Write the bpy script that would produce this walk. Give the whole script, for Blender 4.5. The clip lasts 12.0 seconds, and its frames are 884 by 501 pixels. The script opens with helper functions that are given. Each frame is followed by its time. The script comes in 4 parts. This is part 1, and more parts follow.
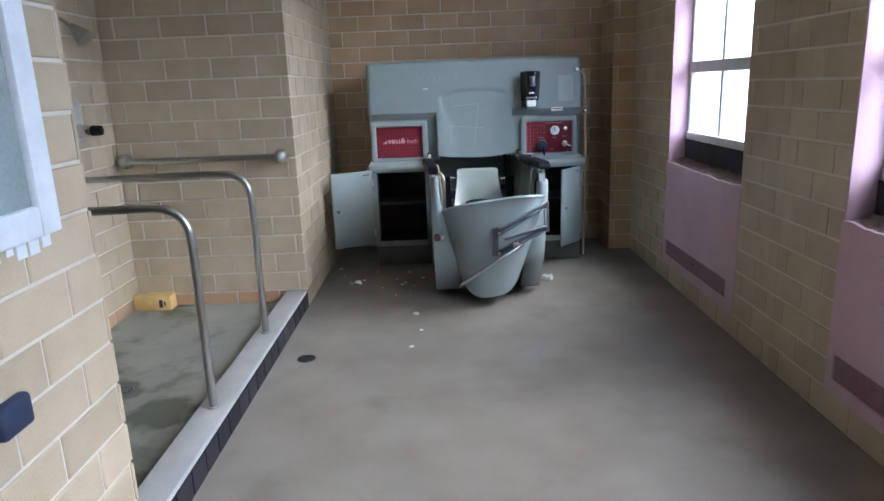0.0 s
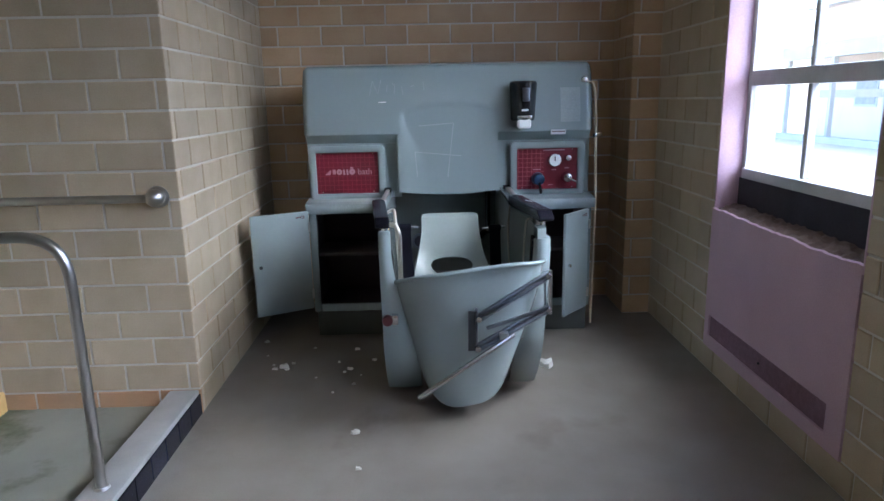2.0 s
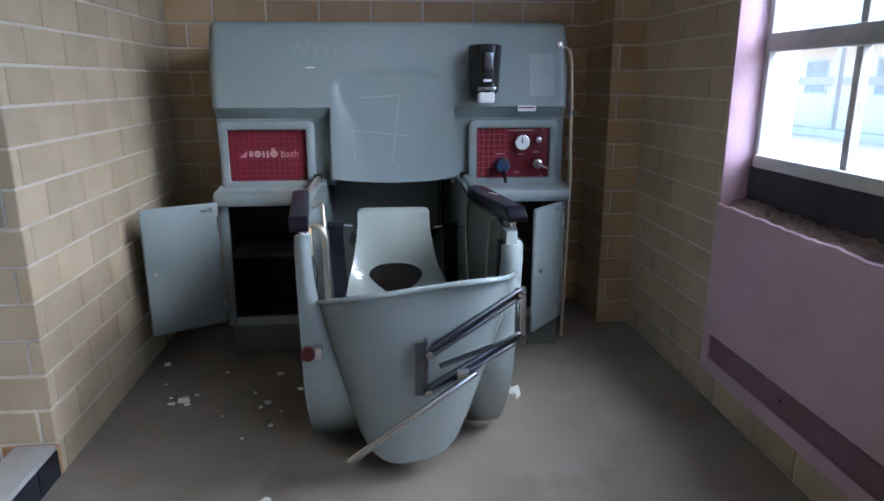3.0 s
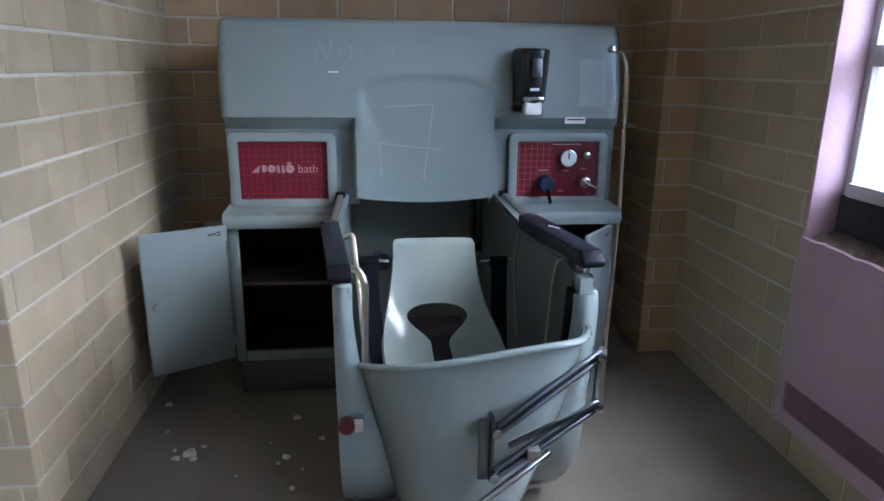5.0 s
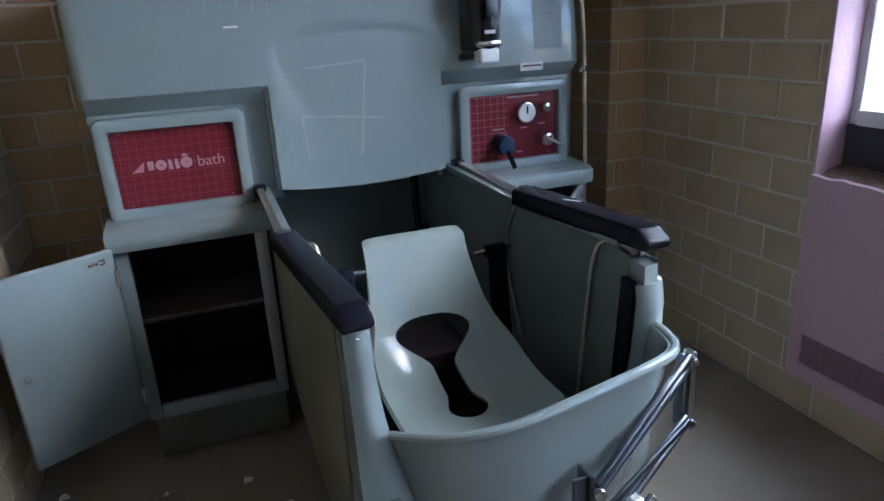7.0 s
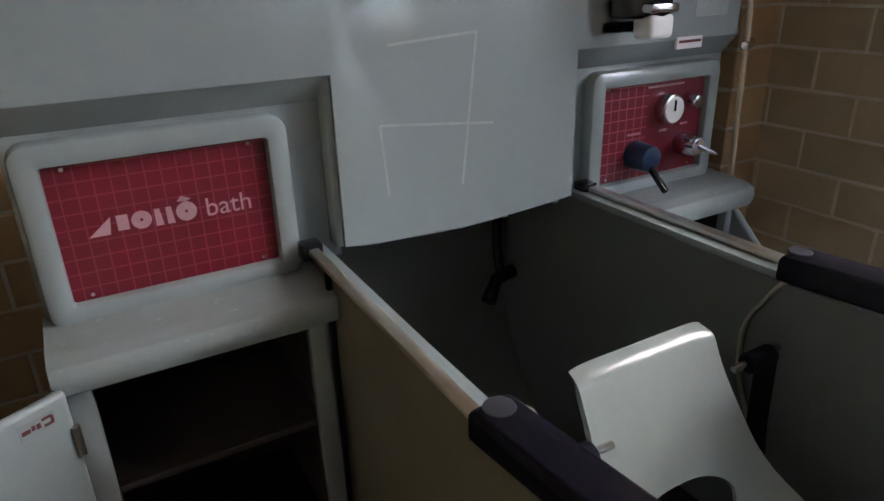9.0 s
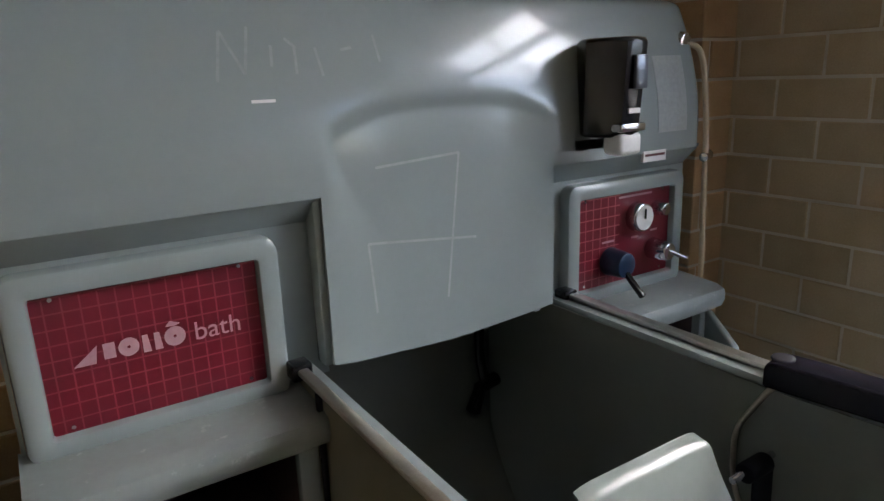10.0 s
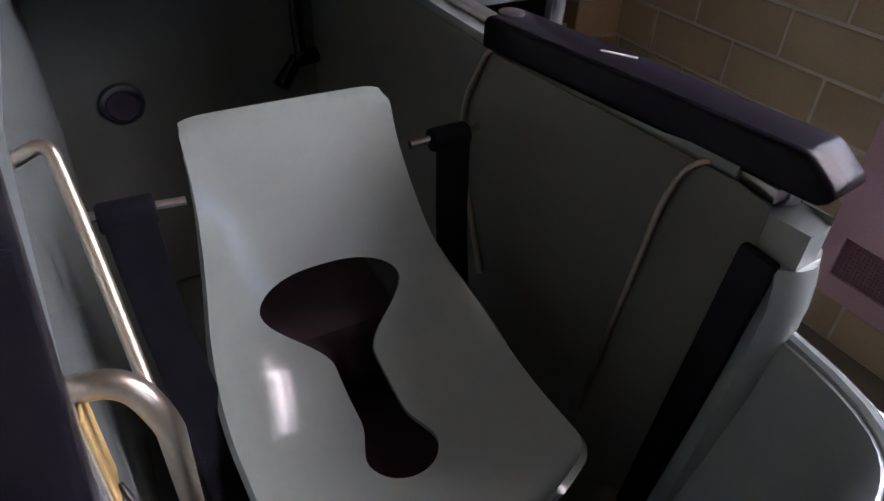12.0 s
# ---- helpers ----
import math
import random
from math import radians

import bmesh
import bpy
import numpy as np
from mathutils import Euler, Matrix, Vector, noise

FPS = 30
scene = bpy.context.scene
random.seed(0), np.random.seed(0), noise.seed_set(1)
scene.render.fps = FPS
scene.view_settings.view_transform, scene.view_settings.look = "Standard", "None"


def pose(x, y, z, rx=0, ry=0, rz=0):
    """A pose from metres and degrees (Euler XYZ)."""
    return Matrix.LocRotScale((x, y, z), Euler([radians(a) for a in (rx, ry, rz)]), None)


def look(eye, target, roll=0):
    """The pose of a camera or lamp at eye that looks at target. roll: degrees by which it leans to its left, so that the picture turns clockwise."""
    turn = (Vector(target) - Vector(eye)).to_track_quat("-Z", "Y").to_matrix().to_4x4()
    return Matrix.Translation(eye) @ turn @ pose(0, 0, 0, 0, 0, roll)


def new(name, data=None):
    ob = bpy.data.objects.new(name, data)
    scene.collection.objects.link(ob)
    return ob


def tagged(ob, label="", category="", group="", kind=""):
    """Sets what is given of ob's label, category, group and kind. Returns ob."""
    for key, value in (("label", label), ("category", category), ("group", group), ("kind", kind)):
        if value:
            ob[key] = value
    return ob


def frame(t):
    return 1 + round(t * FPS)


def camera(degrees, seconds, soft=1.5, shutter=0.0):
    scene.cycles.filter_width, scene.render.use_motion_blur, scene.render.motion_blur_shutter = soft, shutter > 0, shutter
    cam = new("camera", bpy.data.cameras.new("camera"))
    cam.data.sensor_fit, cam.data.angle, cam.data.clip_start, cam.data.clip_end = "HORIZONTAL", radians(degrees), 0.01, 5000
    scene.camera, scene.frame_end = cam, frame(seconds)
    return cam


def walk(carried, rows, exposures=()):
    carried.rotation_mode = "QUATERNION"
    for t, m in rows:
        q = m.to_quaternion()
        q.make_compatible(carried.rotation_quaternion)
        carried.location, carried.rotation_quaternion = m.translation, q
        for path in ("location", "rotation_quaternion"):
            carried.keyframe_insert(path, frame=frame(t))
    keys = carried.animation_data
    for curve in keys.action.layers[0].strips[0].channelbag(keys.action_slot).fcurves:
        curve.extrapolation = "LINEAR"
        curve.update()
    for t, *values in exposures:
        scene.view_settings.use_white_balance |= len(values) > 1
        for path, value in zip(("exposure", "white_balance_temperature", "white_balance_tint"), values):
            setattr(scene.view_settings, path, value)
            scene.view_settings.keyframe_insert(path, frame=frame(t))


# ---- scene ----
cam = camera(67.7, 12.0)
PATH = [
    (0, (1.02, -4.548, 1.523), (1.003, -2.607, 1.038), -2.2),
    (0.5, (1.006, -4.174, 1.483), (0.907, -2.213, 1.104), -0.8),
    (1, (0.918, -3.75, 1.518), (0.96, -1.807, 1.047), -0.4),
    (1.5, (0.997, -3.404, 1.521), (1.018, -1.469, 1.017), -3.6),
    (2, (1.158, -3.066, 1.515), (1.194, -1.118, 1.067), -1.2),
    (2.5, (1.268, -2.696, 1.481), (1.457, -0.761, 1.011), 0.6),
    (3, (1.222, -2.314, 1.437), (1.4, -0.386, 0.938), -0.1),
    (3.2, (1.19, -2.189, 1.441), (1.341, -0.273, 0.888), 0.2),
    (4.8, (1.024, -1.856, 1.527), (1.234, 0.053, 0.969), 0.2),
    (5, (1.03, -1.882, 1.531), (1.246, 0.032, 0.993), 0.7),
    (5.5, (1.034, -1.871, 1.529), (1.217, 0.047, 0.994), 0.1),
    (6, (1.027, -1.784, 1.504), (1.187, 0.124, 0.924), 1.1),
    (6.5, (0.874, -1.55, 1.484), (1.189, 0.35, 0.945), 2.1),
    (6.7, (0.81, -1.435, 1.494), (1.258, 0.425, 0.909), -0.4),
    (8.3, (0.539, -0.36, 1.449), (1.502, 1.213, 0.675), -1.1),
    (8.5, (0.542, -0.271, 1.456), (1.475, 1.312, 0.666), -1.3),
    (9, (0.507, -0.121, 1.488), (1.406, 1.487, 0.709), -1.7),
    (9.5, (0.472, -0.081, 1.524), (1.46, 1.543, 0.904), -1.5),
    (10, (0.46, -0.093, 1.536), (1.51, 1.53, 1.025), -2.1),
    (10.5, (0.504, -0.138, 1.452), (1.64, 1.341, 0.73), -3.0),
    (11, (0.633, -0.239, 1.407), (1.799, 1.15, 0.563), -4.7),
    (11.5, (0.858, -0.373, 1.371), (1.807, 1.064, 0.354), -0.9),
    (12, (1.026, -0.33, 1.312), (1.835, 1.045, 0.105), 2.9),
]
EXPOSURES = [(0.0, 3.17, 5300, 9), (1.0, 3.05, 5050, 9), (2.5, 2.92, 5200, 10), (5.0, 2.87, 5150, 9), (6.7, 2.84, 5050, 7), (8.5, 2.65, 6000, 18), (9.5, 2.7, 6300, 13), (10.0, 2.7, 6200, 13), (11.0, 2.75, 6300, 30), (12.0, 2.42, 6150, 26)]
walk(cam, [(t, look(eye, target, roll)) for t, eye, target, roll in PATH], EXPOSURES)
SKY = 0.15
HANDLE_LO, HANDLE_HI = (1.092, -0.40, 0.24), (1.527, -0.275, 0.48)
SCRAPS = [(1.81, 0.49, 0.075), (0.285, 0.58, 0.045), (0.24, 0.54, 0.02), (0.31, 0.53, 0.018), (0.68, 0.51, 0.028), (0.65, 0.47, 0.015), (0.69, 0.82, 0.025), (0.09, 0.99, 0.022), (0.81, 0.64, 0.02), (0.72, 0.30, 0.018), (0.60, 0.62, 0.012), (0.75, 0.42, 0.01), (0.33, 0.62, 0.014), (0.22, 0.60, 0.012), (0.50, 0.40, 0.009), (0.62, 0.20, 0.011), (0.15, 0.75, 0.01), (0.42, 0.86, 0.012), (0.79, -0.24, 0.03), (0.83, -0.555, 0.018), (0.78, -0.83, 0.02)]

# ---- world and sun ----
world = bpy.data.worlds.new("overcast_sky")
scene.world = world
world.use_nodes = True
wn, wl = world.node_tree.nodes, world.node_tree.links
sky = wn.new("ShaderNodeTexSky")
sky.sky_type, sky.sun_disc = "NISHITA", False
sky.sun_elevation, sky.sun_rotation = radians(42), radians(110)
sky.dust_density = 1.5
wl.new(sky.outputs[0], wn["Background"].inputs[0])
wn["Background"].inputs[1].default_value = SKY
sun = new("sun", bpy.data.lights.new("sun", "SUN"))
sun.data.energy, sun.data.angle, sun.data.color = 0.85, radians(60), (1.0, 0.95, 0.88)
sun.matrix_world = look((18.5, -6.7, 17.7), (0, 0, 0))


# ---- materials ----
def material(name, base, rough=0.5, metal=0.0, alt=None, scale=6.0, fine=90.0, bump=0.1, vary=0.0, spot=None, spot_scale=3.0,
             spot_at=0.62, coat=0.0, amount=1.0, rough_vary=0.12, spec=0.5, speck=0.25, soft_detail=5.0):
    """A procedural surface: two colours mixed by broad noise, fine grain, optional stains, bump, and a variation per object."""
    m = bpy.data.materials.new(name)
    m.use_nodes = True
    n, l = m.node_tree.nodes, m.node_tree.links
    p = n["Principled BSDF"]
    geo = n.new("ShaderNodeNewGeometry")
    big, small = n.new("ShaderNodeTexNoise"), n.new("ShaderNodeTexNoise")
    for tex, s, d in ((big, scale, soft_detail), (small, fine, 3.0)):
        tex.inputs["Scale"].default_value, tex.inputs["Detail"].default_value = s, d
        l.new(geo.outputs["Position"], tex.inputs["Vector"])
    ramp = n.new("ShaderNodeMapRange")
    ramp.inputs[1].default_value, ramp.inputs[2].default_value = 0.3, 0.7
    ramp.inputs[4].default_value = amount
    l.new(big.outputs[0], ramp.inputs[0])
    mix = n.new("ShaderNodeMix")
    mix.data_type = "RGBA"
    alt = alt or tuple(c * 0.82 for c in base)
    mix.inputs[6].default_value, mix.inputs[7].default_value = (*base, 1), (*alt, 1)
    l.new(ramp.outputs[0], mix.inputs[0])
    out = mix.outputs[2]
    grain = n.new("ShaderNodeMix")
    grain.data_type, grain.blend_type = "RGBA", "SOFT_LIGHT"
    grain.inputs[0].default_value = speck
    l.new(out, grain.inputs[6])
    l.new(small.outputs[0], grain.inputs[7])
    out = grain.outputs[2]
    if spot:
        st = n.new("ShaderNodeTexNoise")
        st.inputs["Scale"].default_value, st.inputs["Detail"].default_value, st.inputs["Roughness"].default_value = spot_scale, 6.0, 0.6
        l.new(geo.outputs["Position"], st.inputs["Vector"])
        sr = n.new("ShaderNodeMapRange")
        sr.inputs[1].default_value, sr.inputs[2].default_value = spot_at - 0.04, spot_at + 0.1
        l.new(st.outputs[0], sr.inputs[0])
        sm = n.new("ShaderNodeMix")
        sm.data_type = "RGBA"
        sm.inputs[7].default_value = (*spot, 1)
        l.new(sr.outputs[0], sm.inputs[0])
        l.new(out, sm.inputs[6])
        out = sm.outputs[2]
    if vary:
        info = n.new("ShaderNodeObjectInfo")
        mr = n.new("ShaderNodeMapRange")
        mr.inputs[3].default_value, mr.inputs[4].default_value = 1 - vary, 1 + vary
        l.new(info.outputs["Random"], mr.inputs[0])
        hsv = n.new("ShaderNodeHueSaturation")
        l.new(mr.outputs[0], hsv.inputs["Value"])
        l.new(out, hsv.inputs["Color"])
        out = hsv.outputs[0]
    l.new(out, p.inputs["Base Color"])
    p.inputs["Metallic"].default_value = metal
    p.inputs["Specular IOR Level"].default_value = spec
    p.inputs["Coat Weight"].default_value = coat
    p.inputs["Coat Roughness"].default_value = 0.04
    rr = n.new("ShaderNodeMapRange")
    rr.inputs[3].default_value, rr.inputs[4].default_value = max(0.03, rough - rough_vary), min(1, rough + rough_vary)
    l.new(big.outputs[0], rr.inputs[0])
    l.new(rr.outputs[0], p.inputs["Roughness"])
    if bump:
        b = n.new("ShaderNodeBump")
        b.inputs["Strength"].default_value, b.inputs["Distance"].default_value = bump, 0.004
        l.new(small.outputs[0], b.inputs["Height"])
        l.new(b.outputs[0], p.inputs["Normal"])
    return m


def blotches(m, spots, tint):
    """Damp stains of a soft ragged outline round given places, as (x, y, radius)."""
    n, l = m.node_tree.nodes, m.node_tree.links
    p = n["Principled BSDF"]
    geo, noise = n.new("ShaderNodeNewGeometry"), n.new("ShaderNodeTexNoise")
    noise.inputs["Scale"].default_value, noise.inputs["Detail"].default_value = 9.0, 5.0
    l.new(geo.outputs["Position"], noise.inputs["Vector"])
    for x, y, radius in spots:
        d = n.new("ShaderNodeVectorMath")
        d.operation = "DISTANCE"
        d.inputs[1].default_value = (x, y, 0.05)
        l.new(geo.outputs["Position"], d.inputs[0])
        add = n.new("ShaderNodeMath")
        add.operation = "MULTIPLY_ADD"
        add.inputs[1].default_value = radius * 1.6
        l.new(noise.outputs[0], add.inputs[0])
        l.new(d.outputs["Value"], add.inputs[2])
        fall = n.new("ShaderNodeMapRange")
        fall.inputs[1].default_value, fall.inputs[2].default_value = radius * 1.6, radius * 2.0
        fall.inputs[3].default_value, fall.inputs[4].default_value = 0.85, 0.0
        l.new(add.outputs[0], fall.inputs[0])
        k = n.new("ShaderNodeMix")
        k.data_type = "RGBA"
        k.inputs[7].default_value = (*tint, 1)
        l.new(fall.outputs[0], k.inputs[0])
        l.new(p.inputs["Base Color"].links[0].from_socket, k.inputs[6])
        l.new(k.outputs[2], p.inputs["Base Color"])
    return m


def glass_material(name, tint=(0.97, 0.99, 0.99)):
    m = bpy.data.materials.new(name)
    m.use_nodes = True
    p = m.node_tree.nodes["Principled BSDF"]
    p.inputs["Base Color"].default_value = (*tint, 1)
    p.inputs["Transmission Weight"].default_value = 1.0
    p.inputs["Roughness"].default_value = 0.02
    p.inputs["IOR"].default_value = 1.05
    return m


def grid_material(name, base, line, cell, reach=None):
    """A red laminate printed with a fine grid of lighter lines."""
    m = material(name, base, 0.3, alt=tuple(c * 0.85 for c in base), scale=9, bump=0.0, coat=0.1, speck=0.05, soft_detail=0.0, rough_vary=0.0)
    n, l = m.node_tree.nodes, m.node_tree.links
    p = n["Principled BSDF"]
    src = p.inputs["Base Color"].links[0].from_socket
    geo = n.new("ShaderNodeNewGeometry")
    sep = n.new("ShaderNodeSeparateXYZ")
    l.new(geo.outputs["Position"], sep.inputs[0])
    hits = []
    for axis in (0, 2):
        d = n.new("ShaderNodeMath")
        d.operation = "PINGPONG"
        d.inputs[1].default_value = cell / 2
        l.new(sep.outputs[axis], d.inputs[0])
        c = n.new("ShaderNodeMath")
        c.operation = "LESS_THAN"
        c.inputs[1].default_value = cell * 0.05
        l.new(d.outputs[0], c.inputs[0])
        hits.append(c)
    if reach is not None:
        stop = n.new("ShaderNodeMath")
        stop.operation = "LESS_THAN"
        stop.inputs[1].default_value = reach
        l.new(sep.outputs[0], stop.inputs[0])
    mx = n.new("ShaderNodeMath")
    mx.operation = "MAXIMUM"
    l.new(hits[0].outputs[0], mx.inputs[0])
    l.new(hits[1].outputs[0], mx.inputs[1])
    k = n.new("ShaderNodeMix")
    k.data_type = "RGBA"
    k.inputs[7].default_value = (*line, 1)
    if reach is not None:
        both = n.new("ShaderNodeMath")
        both.operation = "MULTIPLY"
        l.new(mx.outputs[0], both.inputs[0])
        l.new(stop.outputs[0], both.inputs[1])
        mx = both
    l.new(mx.outputs[0], k.inputs[0])
    l.new(src, k.inputs[6])
    l.new(k.outputs[2], p.inputs["Base Color"])
    return m


M_BRICK = material("buff_glazed_block", (0.50, 0.405, 0.28), 0.42, alt=(0.425, 0.34, 0.22), scale=5, fine=160, bump=0.12, vary=0.10)
# browner than the other blocks, for the back wall and corner chase
M_BRICK_BROWN = material("browner_buff_block", (0.53, 0.375, 0.225), 0.42, alt=(0.45, 0.30, 0.17), scale=4, fine=160, bump=0.12, vary=0.12)
M_RUST = material("rust_stained_block", (0.46, 0.26, 0.13), 0.5, alt=(0.40, 0.27, 0.16), scale=4, fine=160, bump=0.12, vary=0.1)
M_PRINT = material("worn_pink_print", (0.48, 0.30, 0.32), 0.5, bump=0.0)
M_MORTAR = material("pale_mortar", (0.68, 0.64, 0.57), 0.9, fine=220, bump=0.3)
M_FLOOR = material("worn_grey_terrazzo", (0.27, 0.238, 0.20), 0.45, alt=(0.21, 0.182, 0.148), scale=2.6, fine=210, bump=0.08, speck=0.45,
                   spot=(0.175, 0.148, 0.118), spot_scale=1.7, spot_at=0.63)
M_SHOWER = material("stained_shower_terrazzo", (0.29, 0.285, 0.24), 0.5, alt=(0.20, 0.20, 0.165), scale=2.2, fine=200, bump=0.08,
                    spot=(0.085, 0.095, 0.05), spot_scale=2.6, spot_at=0.54)
blotches(M_SHOWER, ((-0.71, -1.41, 0.13), (-0.40, -1.68, 0.16), (-0.62, -1.78, 0.12), (-0.85, -1.75, 0.10)), (0.055, 0.06, 0.035))
M_CURB = material("grey_terrazzo_curb", (0.42, 0.41, 0.39), 0.45, alt=(0.33, 0.32, 0.3), scale=4, fine=260, bump=0.05)
M_BLACK_TILE = material("black_glazed_tile", (0.012, 0.013, 0.022), 0.2, alt=(0.02, 0.02, 0.03), vary=0.3, bump=0.02)
M_PINK = material("pink_wall_paint", (0.58, 0.40, 0.475), 0.55, alt=(0.52, 0.355, 0.425), scale=3, fine=140, bump=0.08)
M_GRILLE = material("maroon_grille", (0.27, 0.155, 0.20), 0.6, scale=30, bump=0.1)
M_RUBBLE = material("broken_mortar", (0.20, 0.145, 0.115), 0.95, alt=(0.14, 0.10, 0.08), scale=18, bump=0.35)
M_VOID = material("dark_print_and_cavity_shade", (0.05, 0.045, 0.06), 0.9)
M_WINFRAME = material("grey_white_window_paint", (0.62, 0.62, 0.62), 0.45, scale=8, bump=0.05)
M_GLASS = glass_material("window_glass")
M_CEIL = material("dingy_white_ceiling_paint", (0.76, 0.74, 0.68), 0.8, scale=2, bump=0.08, spot=(0.6, 0.55, 0.46), spot_at=0.62)
M_PLAIN = material("plain_buff_paint", (0.42, 0.34, 0.23), 0.6, scale=2)
M_SHELL = material("grey_green_fibreglass", (0.262, 0.304, 0.303), 0.22, alt=(0.248, 0.287, 0.285), scale=1.5, fine=60, bump=0.0, coat=0.5, speck=0.04, soft_detail=1.0, rough_vary=0.05)
M_SHELF = material("scuffed_grey_fibreglass", (0.27, 0.308, 0.303), 0.35, alt=(0.23, 0.262, 0.253), scale=5, fine=60, bump=0.03, speck=0.1, soft_detail=2.0,
                   spot=(0.45, 0.47, 0.46), spot_scale=26, spot_at=0.66)
# Darker copy of the shell; the shade inside and below is in its colour.
M_SHELL_IN = material("shaded_grey_fibreglass", (0.128, 0.137, 0.122), 0.42, alt=(0.095, 0.10, 0.085), scale=2, fine=70, bump=0.02, speck=0.06, soft_detail=1.0)
M_SKIN = material("shaded_olive_fibreglass", (0.15, 0.143, 0.10), 0.5, alt=(0.125, 0.118, 0.08), scale=3, fine=70, bump=0.02, speck=0.08, soft_detail=2.0)
M_DOOR = material("grey_painted_cabinet_door", (0.25, 0.29, 0.29), 0.4, scale=3, bump=0.02, speck=0.06)
# Near-black maroon for cabinet insides; under the seat it stands in for shade.
M_DARKIN = material("maroon_black_inside", (0.034, 0.014, 0.018), 0.7, scale=5)
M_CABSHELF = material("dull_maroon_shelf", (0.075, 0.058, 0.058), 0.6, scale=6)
M_RED = grid_material("red_grid_laminate", (0.150, 0.009, 0.020), (0.215, 0.036, 0.05), 0.029)
M_RED_HALF = grid_material("red_half_grid_laminate", (0.150, 0.009, 0.020), (0.36, 0.10, 0.11), 0.029, 1.905)
M_WHITE = material("white_print", (0.78, 0.76, 0.76), 0.5, bump=0.0)
M_BLACK = material("black_vinyl_padding", (0.008, 0.0075, 0.013), 0.27, alt=(0.012, 0.011, 0.016), scale=6, fine=200, bump=0.05, spec=0.12, soft_detail=0.0, rough_vary=0.0, speck=0.05)
M_CAPDISC = material("dull_black_rubber", (0.022, 0.022, 0.027), 0.6, bump=0.05)
M_STRAP = material("black_webbing", (0.008, 0.008, 0.013), 0.8, fine=320, bump=0.15, spec=0.12)
M_STEEL = material("brushed_stainless_steel", (0.46, 0.45, 0.43), 0.3, 1.0, alt=(0.43, 0.42, 0.40), scale=8, fine=300, bump=0.02, speck=0.06, soft_detail=1.0, rough_vary=0.05)
M_SATIN = material("warm_satin_steel", (0.52, 0.46, 0.38), 0.36, 1.0, alt=(0.45, 0.39, 0.31), scale=10, fine=260, bump=0.03, rough_vary=0.1)
M_LINK = material("dark_blued_steel", (0.17, 0.185, 0.205), 0.32, 1.0, alt=(0.14, 0.15, 0.17), scale=8, fine=300, bump=0.02, speck=0.08, rough_vary=0.1)
M_CHROME = material("chrome", (0.66, 0.67, 0.69), 0.14, 1.0, alt=(0.62, 0.63, 0.65), scale=10, bump=0.0, rough_vary=0.04, speck=0.04, soft_detail=1.0)
M_PLASTIC = material("glossy_black_plastic", (0.012, 0.012, 0.014), 0.16, bump=0.0)
M_SEAT = material("cream_grey_seat_shell", (0.272, 0.308, 0.292), 0.2, alt=(0.25, 0.282, 0.268), scale=2.6, fine=70, bump=0.0, coat=0.3, speck=0.06, soft_detail=1.0, rough_vary=0.05)
M_PIPE = material("beige_plastic_hose", (0.58, 0.50, 0.36), 0.5, bump=0.02)
M_BLUE = material("blue_black_knob", (0.01, 0.03, 0.07), 0.3, bump=0.0)
M_REDK = material("red_plastic_knob", (0.10, 0.014, 0.018), 0.4, bump=0.0)
M_WOOD = material("yellow_foam_block", (0.72, 0.50, 0.20), 0.8, alt=(0.6, 0.38, 0.13), scale=12, bump=0.25)
M_PAPER = material("crumpled_white_plaster", (0.82, 0.80, 0.74), 0.85, bump=0.3)
M_FACE = material("pale_exterior_plaster", (0.80, 0.68, 0.55), 0.8, alt=(0.74, 0.62, 0.49), scale=0.7)
M_BAND = material("weathered_grey_timber", (0.58, 0.52, 0.45), 0.8, alt=(0.50, 0.45, 0.39), scale=1.5)
M_GROUND = material("pale_concrete_ground", (0.66, 0.52, 0.38), 0.9, alt=(0.58, 0.45, 0.32), scale=0.5)
M_FRAME = material("chipped_white_gloss_paint", (0.74, 0.77, 0.80), 0.45, alt=(0.66, 0.69, 0.72), scale=14, bump=0.15)
M_MIRROR_GREY = material("grey_reflection_glass", (0.28, 0.33, 0.33), 0.25, alt=(0.22, 0.26, 0.26), scale=3, bump=0.0)
M_NAVY = material("navy_rubber", (0.02, 0.03, 0.07), 0.6, bump=0.1)
M_DIAL = material("white_dial_face", (0.8, 0.8, 0.78), 0.4, bump=0.0)
M_SCRATCH = material("faint_scratch", (0.288, 0.328, 0.326), 0.6, bump=0.0)
M_PALE = material("pale_line_and_label", (0.325, 0.358, 0.355), 0.6, bump=0.0)


# ---- mesh helpers ----
def thing(name, loc, label, category, group="", kind=""):
    ob = new(name)
    ob.location = loc
    ob.empty_display_size = 0.05
    return tagged(ob, label, category, group, kind)


def finish(name, bm, mat, shift=(0, 0, 0), smooth=True, angle=35):
    bmesh.ops.recalc_face_normals(bm, faces=bm.faces)
    bm.transform(Matrix.Translation(-Vector(shift)))
    me = bpy.data.meshes.new(name)
    bm.to_mesh(me)
    bm.free()
    me.materials.append(mat)
    if smooth:
        me.polygons.foreach_set("use_smooth", [True] * len(me.polygons))
        me.set_sharp_from_angle(angle=radians(angle))
    return me


def part(name, bm, mat, parent, label="", smooth=True, angle=35):
    """Links bm, given in world places, as one mesh under a thing or one of its parts."""
    root = parent
    while root.parent:
        root = root.parent
    ob = new(name, finish(name, bm, mat, root.location, smooth, angle))
    ob.parent = parent
    return tagged(ob, label)


